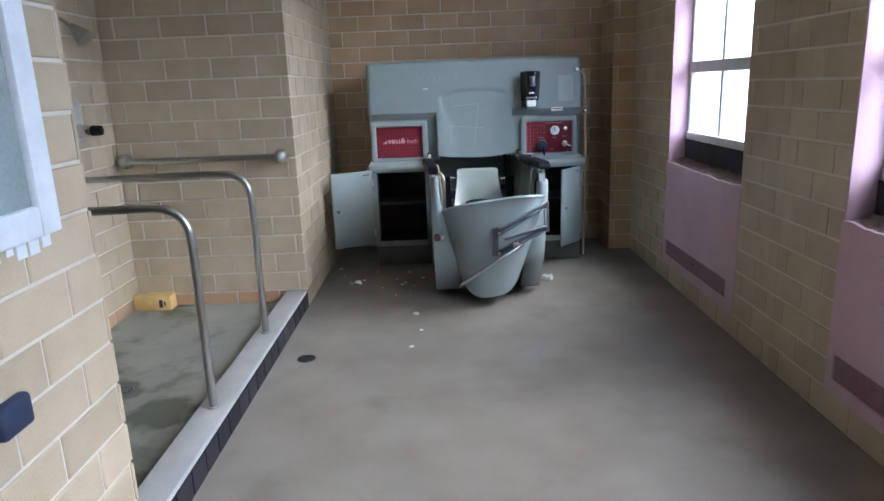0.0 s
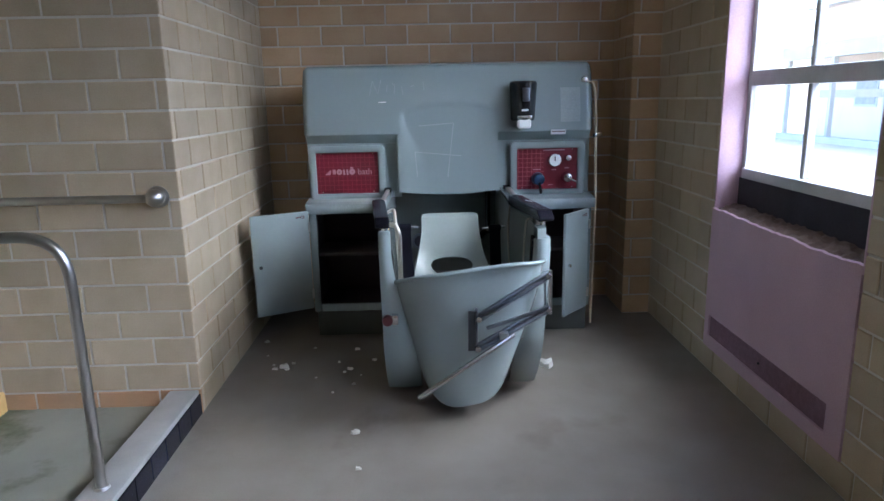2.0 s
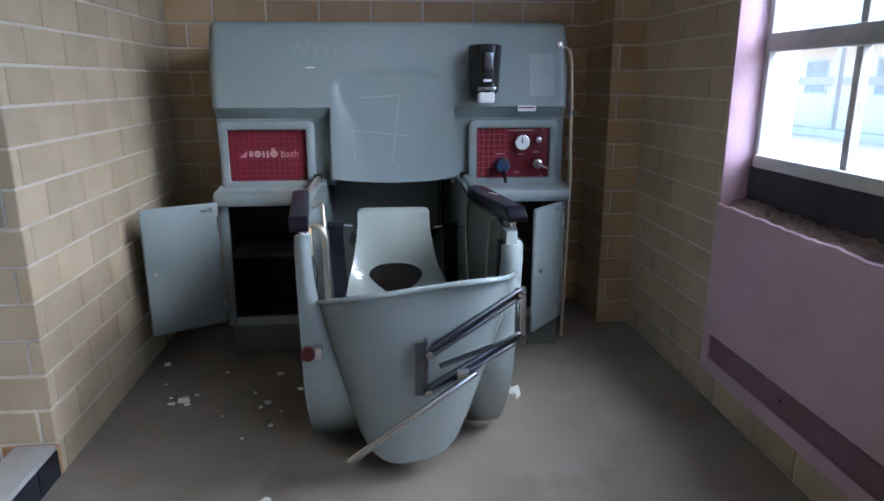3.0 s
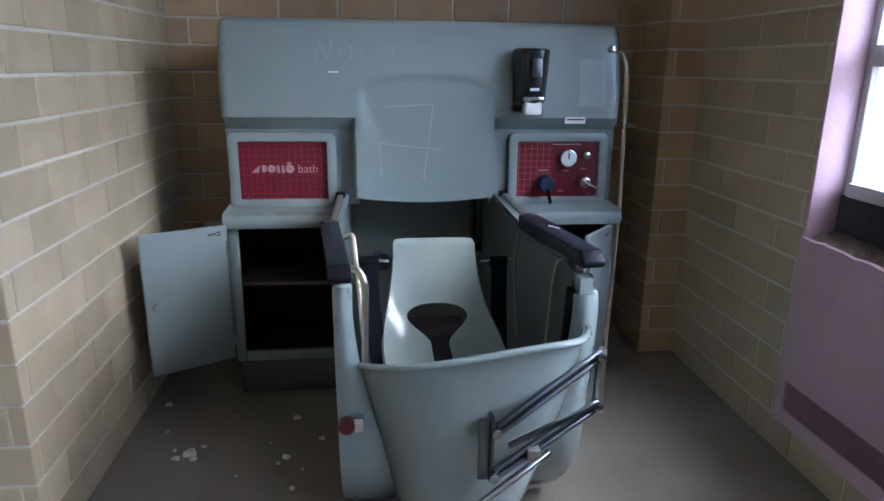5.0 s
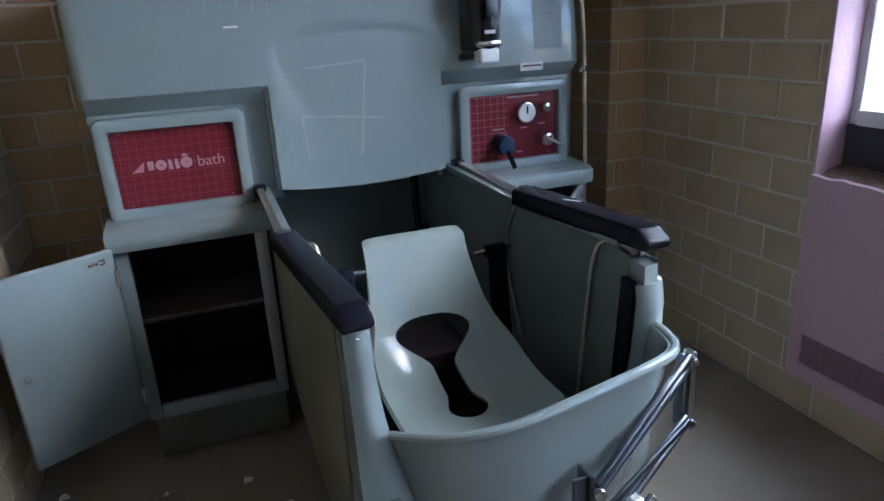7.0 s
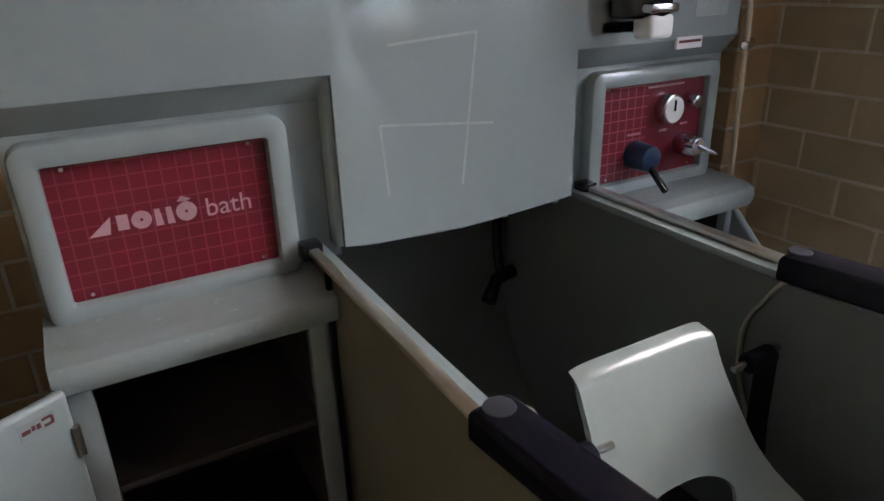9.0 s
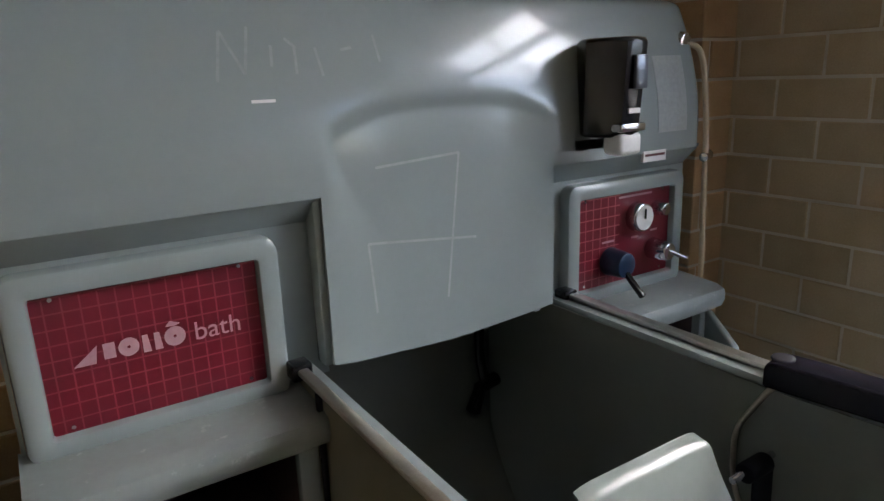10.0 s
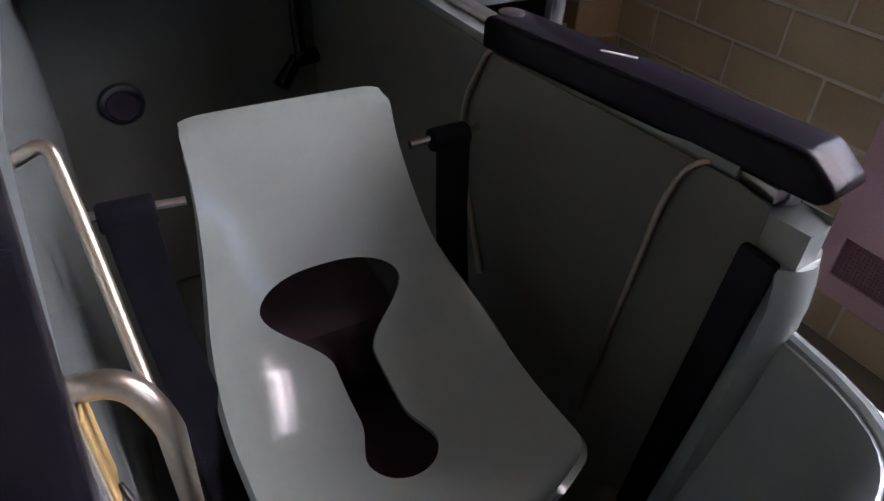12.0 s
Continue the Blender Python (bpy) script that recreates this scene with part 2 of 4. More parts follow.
def single(name, bm, mat, label, category, group="", kind="", smooth=True):
    """One mesh that is a thing of its own, with its origin at its foot."""
    xs = [v.co for v in bm.verts]
    base = Vector((sum(v.x for v in xs) / len(xs), sum(v.y for v in xs) / len(xs), min(v.z for v in xs)))
    ob = new(name, finish(name, bm, mat, base, smooth))
    ob.location = base
    return tagged(ob, label, category, group, kind)


def bx(x0, x1, y0, y1, z0, z1, bevel=0.0, seg=2, bm=None):
    bm = bm or bmesh.new()
    r = bmesh.ops.create_cube(bm, size=1.0)
    for v in r["verts"]:
        v.co = (x0 + (v.co.x + 0.5) * (x1 - x0), y0 + (v.co.y + 0.5) * (y1 - y0), z0 + (v.co.z + 0.5) * (z1 - z0))
    if bevel:
        edges = {e for v in r["verts"] for e in v.link_edges}
        bmesh.ops.bevel(bm, geom=list(edges), offset=bevel, segments=seg, profile=0.5, affect="EDGES")
    return bm


def rod(p, q, r0, r1=None, seg=20, bevel=0.0, bm=None):
    """A round bar from p to q."""
    bm = bm or bmesh.new()
    p, q = Vector(p), Vector(q)
    d = q - p
    m = Matrix.Translation((p + q) / 2) @ d.to_track_quat("Z", "Y").to_matrix().to_4x4()
    r = bmesh.ops.create_cone(bm, cap_ends=True, segments=seg, radius1=r0, radius2=r0 if r1 is None else r1, depth=d.length, matrix=m)
    if bevel:
        edges = [e for e in {e for v in r["verts"] for e in v.link_edges} if len(e.link_faces) == 2 and e.calc_face_angle(0) > 1.0]
        bmesh.ops.bevel(bm, geom=edges, offset=bevel, segments=2, profile=0.5, affect="EDGES")
    return bm


def bar(p, q, w, h, bevel=0.004, up=(0, 0, 1), bm=None):
    """A flat or square bar from p to q, w wide and h high."""
    bm = bm or bmesh.new()
    p, q = Vector(p), Vector(q)
    d = (q - p).normalized()
    side = d.cross(Vector(up)).normalized()
    top = side.cross(d)
    m = Matrix.Translation((p + q) / 2) @ Matrix((side, top, d)).transposed().to_4x4()
    r = bmesh.ops.create_cube(bm, size=1.0, matrix=m @ Matrix.Diagonal((w, h, (q - p).length, 1)))
    if bevel:
        bmesh.ops.bevel(bm, geom=list({e for v in r["verts"] for e in v.link_edges}), offset=bevel, segments=2, profile=0.5, affect="EDGES")
    return bm


def rounded(points, radius, steps=8):
    """A polyline whose corners are turned into arcs."""
    pts = [Vector(p) for p in points]
    out = [pts[0]]
    for a, b, c in zip(pts, pts[1:], pts[2:]):
        r = min(radius, (a - b).length * 0.49, (c - b).length * 0.49)
        s, e = b + (a - b).normalized() * r, b + (c - b).normalized() * r
        out += [s.lerp(b, k / steps).lerp(b.lerp(e, k / steps), k / steps) for k in range(steps + 1)]
    return out + [pts[-1]]


def tube(points, r, seg=14, bm=None, flat=1.0):
    bm = bm or bmesh.new()
    pts = [Vector(p) for p in points]
    rings, ref = [], None
    for i, p in enumerate(pts):
        d = (pts[min(i + 1, len(pts) - 1)] - pts[max(i - 1, 0)]).normalized()
        if ref is None:
            ref = d.orthogonal().normalized()
        ref = (ref - d * ref.dot(d)).normalized()
        other = d.cross(ref)
        rings.append([bm.verts.new(p + (ref * math.cos(a) + other * math.sin(a) * flat) * r) for a in (2 * math.pi * k / seg for k in range(seg))])
    for a, b in zip(rings, rings[1:]):
        for k in range(seg):
            bm.faces.new((a[k], a[(k + 1) % seg], b[(k + 1) % seg], b[k]))
    bm.faces.new(rings[0][::-1])
    bm.faces.new(rings[-1])
    return bm


def sheet(place, nu, nv, thick, keep=None, snap=None):
    """A curved panel: place(u, v) gives its points for u, v from 0 to 1; thick is laid on behind it."""
    bm = bmesh.new()
    uv = {}
    for i in range(nu + 1):
        for j in range(nv + 1):
            u, v = i / nu, j / nv
            if snap:
                u, v = snap(u, v)
            uv[i, j] = (u, v)
    front, back, e = {}, {}, 1e-3
    for key, (u, v) in uv.items():
        p = Vector(place(u, v))
        du = Vector(place(min(u + e, 1), v)) - Vector(place(max(u - e, 0), v))
        dv = Vector(place(u, min(v + e, 1))) - Vector(place(u, max(v - e, 0)))
        nrm = du.cross(dv)
        nrm = nrm.normalized() if nrm.length > 1e-9 else Vector((0, 1, 0))
        front[key], back[key] = bm.verts.new(p), bm.verts.new(p + nrm * thick)
    cells = [(i, j) for i in range(nu) for j in range(nv) if not keep or keep((i + 0.5) / nu, (j + 0.5) / nv)]
    have = set(cells)
    for i, j in cells:
        q = ((i, j), (i + 1, j), (i + 1, j + 1), (i, j + 1))
        bm.faces.new([front[k] for k in q])
        bm.faces.new([back[k] for k in reversed(q)])
        for (di, dj), a, b in (((0, -1), 0, 1), ((1, 0), 1, 2), ((0, 1), 2, 3), ((-1, 0), 3, 0)):
            if (i + di, j + dj) not in have:
                bm.faces.new((front[q[b]], front[q[a]], back[q[a]], back[q[b]]))
    bmesh.ops.delete(bm, geom=[v for v in bm.verts if not v.link_faces], context="VERTS")
    return bm


def prism(outline, x0, x1, bevel=0.0, axis="x"):
    """A closed outline of (a, b), pulled along an axis: x takes (y, z), y takes (x, z), z takes (x, y)."""
    bm = bmesh.new()
    put = {"x": lambda a, b, t: (t, a, b), "y": lambda a, b, t: (a, t, b), "z": lambda a, b, t: (a, b, t)}[axis]
    lo = [bm.verts.new(put(a, b, x0)) for a, b in outline]
    hi = [bm.verts.new(put(a, b, x1)) for a, b in outline]
    bm.faces.new(lo)
    bm.faces.new(hi[::-1])
    n = len(outline)
    for i in range(n):
        bm.faces.new((lo[i], hi[i], hi[(i + 1) % n], lo[(i + 1) % n]))
    if bevel:
        bmesh.ops.bevel(bm, geom=list(bm.edges), offset=bevel, segments=2, profile=0.5, affect="EDGES")
    return bm


def smooth(a, b, x):
    t = min(1, max(0, (x - a) / (b - a)))
    return t * t * (3 - 2 * t)


# ---- structure: walls, floor, ceiling ----
COURSE, BLOCK, JOINT, TOP = 0.1355, 0.305, 0.011, 3.3875
X_SHOWER, X_EAST, Y_BACK, Y_REAR = -1.22, 2.70, 1.83, -6.2


def structure(name, bm, mat, label, category, smooth=False):
    ob = new(name, finish(name, bm, mat, (0, 0, 0), smooth))
    return tagged(ob, label, category, kind="structure")


structure("floor", bx(-0.02, X_EAST + 0.05, Y_REAR, Y_BACK + 0.05, -0.2, 0.0), M_FLOOR, "worn grey terrazzo floor with dark stains and scuffs", "floor")
structure("floor_shower", bx(X_SHOWER - 0.05, -0.02, -4.2, 0.03, -0.2, 0.05), M_SHOWER, "stained greenish grey terrazzo shower floor", "floor")
structure("ceiling", bx(X_SHOWER - 0.3, X_EAST + 0.3, Y_REAR - 0.2, Y_BACK + 0.3, TOP, TOP + 0.2), M_CEIL, "dingy white painted plaster ceiling", "ceiling")

WINDOWS = ((-0.83, 0.43), (-3.07, -1.81), (-5.31, -4.05))
WIN_LO, WIN_HI = 0.135, 3.06
D = JOINT * 0.6
wall_back = structure("wall_north", bx(-0.1, X_EAST + 0.1, Y_BACK + D, Y_BACK + 0.25, 0, TOP), M_MORTAR, "buff glazed block wall with pale mortar joints", "wall")
wall_alcove = structure("wall_alcove", bx(-0.2, -D, 0.03, Y_BACK + D, 0, TOP), M_MORTAR, "buff glazed block side wall of the bath alcove", "wall")
wall_shower_back = structure("wall_shower_back", bx(X_SHOWER - 0.1, -D, D, 0.03, 0, TOP), M_MORTAR, "buff glazed block wall behind the shower", "wall")
wall_shower_side = structure("wall_shower_side", bx(X_SHOWER - 0.2, X_SHOWER - D, -4.2, 0.03, 0, TOP), M_MORTAR, "buff glazed block side wall of the shower", "wall")
Y_END = -2.68
wall_near = structure("wall_west", bx(-0.16 + D, -D, Y_REAR, Y_END - D, 0, TOP), M_MORTAR, "buff glazed block wall beside the shower opening", "wall")
structure("wall_shower_front", bx(X_SHOWER - 0.2, -0.16, -4.3, -4.2, 0, TOP), M_PLAIN, "plain buff wall closing the shower", "wall")
structure("wall_south", bx(-0.2, X_EAST + 0.2, Y_REAR - 0.2, Y_REAR, 0, TOP), M_PLAIN, "plain buff painted end wall", "wall")
Y_SPLIT = -1.3


def wall_with_opening(y0, y1, w0, w1):
    bm = bx(X_EAST + D, X_EAST + 0.3, y0, w0, 0, TOP)
    bx(X_EAST + D, X_EAST + 0.3, w1, y1, 0, TOP, bm=bm)
    bx(X_EAST + D, X_EAST + 0.3, w0, w1, 0, WIN_LO, bm=bm)
    bx(X_EAST + D, X_EAST + 0.3, w0, w1, WIN_HI, TOP, bm=bm)
    return bm


wall_east = structure("wall_east_1", wall_with_opening(Y_SPLIT, Y_BACK + 0.25, *WINDOWS[0]), M_MORTAR, "buff glazed block window wall beside the bath", "wall")
wall_east_c = structure("wall_east_3", wall_with_opening(Y_REAR, -3.56, *WINDOWS[2]), M_MORTAR, "buff glazed block window wall by the entrance", "wall")
wall_east_b = structure("wall_east_2", wall_with_opening(-3.56, Y_SPLIT, *WINDOWS[1]), M_MORTAR, "buff glazed block window wall near the entrance", "wall")
PIL = (2.51, 1.385)
pilaster = structure("pilaster", bx(PIL[0] + D, X_EAST + 0.004, PIL[1] + D, Y_BACK + 0.004, 0, TOP), M_MORTAR, "buff glazed block corner chase", "wall")

# raised shower curb with a black tiled face
curb = structure("curb", bx(-0.15, -0.008, Y_END - 0.02, -0.002, 0, 0.133, 0.006), M_CURB, "grey terrazzo shower curb faced with black tiles", "curb", True)


# ---- the camera side: windows ----
def build_window(name, y0, y1, label):
    w = thing(name, (X_EAST + 0.15, (y0 + y1) / 2, 1.08), label, "window", "windows in the block wall", "structure")
    xf, z0, z1 = X_EAST + 0.13, 1.075, WIN_HI
    mid = (y0 + y1) / 2 + 0.06
    f = 0.045
    part("window_frame", bx(xf, xf + 0.05, y0, y0 + f, z0, z1, 0.005), M_WINFRAME, w)
    part("window_frame", bx(xf, xf + 0.05, y1 - f, y1, z0, z1, 0.005), M_WINFRAME, w)
    part("window_frame", bx(xf, xf + 0.05, y0 + f, y1 - f, z1 - f, z1, 0.005), M_WINFRAME, w)
    part("window_sill", bx(xf - 0.02, xf + 0.06, y0 + f, y1 - f, z0, z0 + 0.055, 0.008), M_WINFRAME, w)
    rails = [z0 + 0.055, 1.548, 2.05, 2.552, z1 - f]
    for z in rails[1:-1]:
        part("transom", bx(xf - 0.006, xf + 0.045, y0 + f, y1 - f, z, z + 0.075, 0.006), M_WINFRAME, w)
    for za, zb in zip(rails, rails[1:]):
        za2 = za if za == rails[0] else za + 0.075
        part("mullion", bx(xf + 0.004, xf + 0.04, mid - 0.018, mid + 0.018, za2, zb, 0.005), M_WINFRAME, w)
        for ya, yb in ((y0 + f, mid - 0.018), (mid + 0.018, y1 - f)):
            pane = part("pane", bx(xf + 0.018, xf + 0.022, ya, yb, za2, zb), M_GLASS, w, smooth=False)
            pane.visible_shadow = False
    # painted reveals
    part("reveal", bx(X_EAST + 0.002, xf + 0.002, y0 - 0.004, y0 + 0.012, 0.90, z1, 0.004), M_PINK, w, "pink painted reveal")
    part("reveal", bx(X_EAST + 0.002, xf + 0.002, y1 - 0.012, y1 + 0.004, 0.90, z1, 0.004), M_PINK, w, "pink painted reveal")
    return w


def build_apron(y0, y1):
    """The pink panel under a window, with a sunk grille, a broken top edge and a dark cavity behind it."""
    a = thing("window_apron", (X_EAST + 0.04, (y0 + y1) / 2, WIN_LO), "pink painted panel under window, sill torn off, maroon grille", "wall panel",
              "pink panels under the windows")
    g0, g1, gz0, gz1 = y0 + 0.11, y1 - 0.05, 0.2, 0.32
    x0, x1 = X_EAST - 0.006, X_EAST + 0.07
    bm = bx(x0, x1, y0, y1, WIN_LO, gz0)
    for lo, hi, za, zb in ((y0, g0, gz0, gz1), (g1, y1, gz0, gz1), (y0, y1, gz1, 0.87)):
        bx(x0, x1, lo, hi, za, zb, bm=bm)
    bmesh.ops.remove_doubles(bm, verts=bm.verts, dist=1e-4)
    part("panel", bm, M_PINK, a, smooth=False)
    # uneven broken upper edge
    n = 40
    rnd = random.Random(int(100 * abs(y0)))
    h, heights = 0.0, []
    for i in range(n + 1):
        h = 0.86 * h + rnd.uniform(-0.005, 0.005)
        heights.append(0.905 + h)
    bm = bmesh.new()
    rows = []
    for i in range(n + 1):
        y = y0 + (y1 - y0) * i / n
        rows.append([bm.verts.new(c) for c in ((x0, y, 0.87), (x0, y, heights[i]), (x0 + 0.012, y, heights[i] + 0.004), (x0 + 0.012, y, 0.87))])
    for p, q in zip(rows, rows[1:]):
        for k in range(3):
            bm.faces.new((p[k], q[k], q[k + 1], p[k + 1]))
    part("broken_edge", bm, M_PINK, a, "torn pink plaster edge", smooth=False)
    bm = bmesh.new()
    rows = []
    for i in range(n + 1):
        y = y0 + (y1 - y0) * i / n
        rows.append([bm.verts.new((x0 + 0.0122 + 0.1178 * k / 6, y, heights[i] - 0.008 + 0.035 * (k / 6) ** 0.7 + rnd.uniform(-0.008, 0.006))) for k in range(7)])
    for p, q in zip(rows, rows[1:]):
        for k in range(6):
            bm.faces.new((p[k], q[k], q[k + 1], p[k + 1]))
    part("rubble_bed", bm, M_RUBBLE, a, "broken brown mortar bed", smooth=False)
    # near-black sheet stands in for the shade of the open cavity
    part("cavity_board", bx(X_EAST + 0.12, X_EAST + 0.14, y0 + 0.002, y1 - 0.002, 0.86, 1.075), M_VOID, a, "dark sheet for the cavity's shade under the window")
    part("cover", bx(x1 + 0.001, X_EAST + 0.119, y0, y1, WIN_LO, 0.86), M_RUBBLE, a)
    grille = part("grille", bx(X_EAST + 0.014, X_EAST + 0.02, g0, g1, gz0, gz1), M_VOID, a, "maroon perforated grille", smooth=False)
    vs, fs = [], []

    def strip(ya, yb, za, zb, x):
        o = len(vs)
        vs.extend([(q, y, z) for q in (x, x + 0.004) for y, z in ((ya, za), (yb, za), (yb, zb), (ya, zb))])
        fs.extend([(o, o + 1, o + 2, o + 3), (o + 4, o + 7, o + 6, o + 5)] + [(o + k, o + (k + 1) % 4, o + 4 + (k + 1) % 4, o + 4 + k) for k in range(4)])

    k = int((g1 - g0) / 0.011)
    for i in range(k + 1):
        y = g0 + (g1 - g0) * i / k
        strip(y - 0.0036, y + 0.0036, gz0, gz1, X_EAST + 0.004)
    for i in range(11):
        z = gz0 + (gz1 - gz0) * i / 10
        strip(g0, g1, z - 0.0036, z + 0.0036, X_EAST + 0.0042)
    me = bpy.data.meshes.new("mesh")
    me.from_pydata([(x - a.location.x, y - a.location.y, z - a.location.z) for x, y, z in vs], [], fs)
    me.materials.append(M_GRILLE)
    ob = new("mesh", me)
    ob.parent = grille
    part("screw", rod((X_EAST + 0.004, (g0 + g1) / 2, (gz0 + gz1) / 2), (X_EAST - 0.002, (g0 + g1) / 2, (gz0 + gz1) / 2), 0.007, 0.005, 12), M_VOID, grille)
    return a


for i, (a, b) in enumerate(WINDOWS):
    build_window("window_%d" % (i + 1), a, b, "steel-framed multi-pane window with pink painted reveals")
    build_apron(a, b)

# outside: pale ground and a long pale building across the yard
structure("ground", bx(-300, 400, -300, 300, -0.5, -0.35), M_GROUND, "pale concrete yard outside the windows", "ground")
house = thing("building", (18, 2, -0.35), "long pale rendered building with a grey gallery across the yard", "building")
part("wall", bx(18, 24, -22, 26, -0.35, 4.9), M_FACE, house)
part("roof", prism([(17.4, 4.9), (24.6, 4.9), (21, 5.9)], -22.5, 26.5, axis="y"), M_BAND, house, smooth=False)
part("gallery_beam", bx(16.2, 16.5, -22, 26, 2.75, 3.15), M_BAND, house, "grey gallery beam")
part("gallery_roof", bx(16.2, 18.0, -22, 26, 3.151, 3.28), M_BAND, house)
part("ledge", bx(17.9, 18, -22, 26, 1.25, 1.55), M_BAND, house)
part("kerb", bx(15.6, 15.9, -22, 26, -0.35, -0.12), M_BAND, house)
for i in range(16):
    part("gallery_post", bx(16.27, 16.43, -21.5 + 3.1 * i, -21.34 + 3.1 * i, -0.35, 2.749), M_BAND, house)
for i in range(12):
    y = -20 + i * 3.8
    win = part("window", bx(17.96, 18.02, y, y + 1.3, 0.9, 2.2), M_WINFRAME, house)
    part("pane", bx(17.94, 17.962, y + 0.08, y + 1.22, 0.98, 2.12), M_CURB, win)


# ---- shower ----
def build_rail(x, y, y2, z, label):
    r = thing("shower_rail", (x, y, 0.133), label, "grab rail", "bent steel shower rails")
    part("tube", tube(rounded([(x, y, 0.137), (x, y, z), (X_SHOWER + 0.004, y2, z)], 0.16, 12), 0.019, 18), M_STEEL, r)
    part("floor_flange", rod((x, y, 0.1335), (x, y, 0.143), 0.03, 0.026, 20), M_STEEL, r)
    part("wall_flange", rod((X_SHOWER, y2, z), (X_SHOWER + 0.02, y2, z), 0.05, 0.036, 24, 0.003), M_STEEL, r)
    return r


build_rail(-0.082, -0.85, -0.95, 1.09, "bent stainless steel rail from curb to shower wall")
build_rail(-0.078, -1.79, -1.87, 1.065, "bent stainless steel rail from curb to shower wall")

g = thing("grab_bar", (-0.6, 0, 1.1), "horizontal stainless steel grab bar on block wall", "grab bar")
part("tube", tube([(-1.155, -0.062, 1.1), (-0.095, -0.062, 1.1)], 0.019, 18), M_STEEL, g)
for x in (-1.16, -0.095):
    fl = part("flange", rod((x, 0.0, 1.1), (x, -0.03, 1.1), 0.052, 0.046, 28, 0.006), M_STEEL, g)
    bm = bmesh.new()
    bmesh.ops.create_uvsphere(bm, u_segments=24, v_segments=12, radius=0.042, matrix=pose(x, -0.045, 1.1) @ Matrix.Diagonal((1, 1.1, 1, 1)))
    part("dome", bm, M_STEEL, fl)

v = thing("shower_valve", (X_SHOWER, -0.45, 1.335), "chrome shower valve with white plate and dark knob", "shower valve")
part("plate", bx(X_SHOWER + 0.001, X_SHOWER + 0.012, -0.515, -0.395, 1.27, 1.53, 0.004), M_CURB, v, "pale wall plate")
part("stem", rod((X_SHOWER + 0.01, -0.45, 1.335), (X_SHOWER + 0.09, -0.45, 1.335), 0.045, 0.03, 24, 0.006), M_CHROME, v)
part("knob", rod((X_SHOWER + 0.09, -0.45, 1.335), (X_SHOWER + 0.15, -0.45, 1.335), 0.034, 0.03, 16, 0.006), M_PLASTIC, v, "black knob")
h = thing("wall_shower", (X_SHOWER, -0.60, 1.95), "dull chrome shower head on a short arm", "shower head")
part("arm", tube(rounded([(X_SHOWER, -0.60, 1.98), (X_SHOWER + 0.09, -0.60, 1.98), (X_SHOWER + 0.15, -0.60, 1.92)], 0.06), 0.011, 12), M_CHROME, h)
part("head", rod((X_SHOWER + 0.14, -0.60, 1.935), (X_SHOWER + 0.22, -0.60, 1.855), 0.02, 0.06, 24, 0.004), M_STEEL, h)

fb = thing("foam_block", (-1.08, -0.07, 0.05), "yellow foam block lying in the shower corner", "block")
part("body", bx(-1.212, -0.945, -0.12, -0.015, 0.05, 0.16, 0.012), M_WOOD, fb)
part("print_bar", bx(-1.03, -1.005, -0.1215, -0.1195, 0.075, 0.13), M_VOID, fb, "dark printed mark", smooth=False)
part("print_bar", bx(-0.995, -0.985, -0.1215, -0.1195, 0.085, 0.12), M_VOID, fb, "dark printed mark", smooth=False)
hk = thing("wall_hook", (X_SHOWER, -0.93, 1.30), "small dull steel stud on the shower wall", "stud")
part("stud", rod((X_SHOWER, -0.93, 1.31), (X_SHOWER + 0.025, -0.93, 1.31), 0.016, 0.012, 14, 0.003), M_STEEL, hk)


def build_drain(x, y, z, r, label):
    d = thing("floor_drain", (x, y, z), label, "drain")
    part("rim", rod((x, y, z - 0.01), (x, y, z + 0.003), r, r - 0.004, 32), M_LINK, d)
    gr = part("grate", rod((x, y, z + 0.003), (x, y, z + 0.005), r * 0.82, r * 0.8, 32), M_VOID, d)
    for i in range(5):
        o = (i - 2) * r * 0.3
        w = math.sqrt(max(0.01, 0.6 - (o / r) ** 2)) * r
        part("slot_bar", bx(x - w, x + w, y + o - 0.006, y + o + 0.006, z + 0.005, z + 0.007), M_LINK, gr, smooth=False)


build_drain(0.17, -0.95, 0.0, 0.06, "round metal floor drain in the terrazzo")
build_drain(-0.70, -1.41, 0.05, 0.07, "round metal drain in the shower floor")

# framed mirror on the near wall; its pale reflection is put into the glass colour
mir = thing("framed_panel", (0.0, -3.4, 1.2), "grey glass panel, reflection in its colour, in a chipped white painted frame", "wall panel")
for y0, y1, z0, z1 in ((-2.965, -2.885, 1.2, 2.06), (-3.88, -3.80, 1.2, 2.06), (-3.80, -2.965, 1.2, 1.275), (-3.80, -2.965, 1.985, 2.06)):
    part("frame", bx(0.001, 0.032, y0, y1, z0, z1, 0.006), M_FRAME, mir, "chipped white frame")
part("glass", bx(0.004, 0.012, -3.80, -2.965, 1.275, 1.985), M_MIRROR_GREY, mir, "grey glass with the reflection in its colour", smooth=False)
rnd = random.Random(5)
for i in range(14):
    y = -2.90 - 0.05 * i
    part("paint_chip", bx(0.0006, 0.004, y - rnd.uniform(0.025, 0.045), y, 1.2 - rnd.uniform(0.008, 0.045), 1.2, 0.001, 1), M_FRAME, mir, "ragged white paint")
single("wall_bumper", bx(0.0, 0.035, -3.24, -3.13, 0.79, 0.87, 0.012, 3), M_NAVY, "dark blue rubber bumper on the block wall", "wall bumper")


# ---- the side-entry bath ----
BX0, BX1, BC = 0.39, 2.20, 1.29
SX1 = 2.2
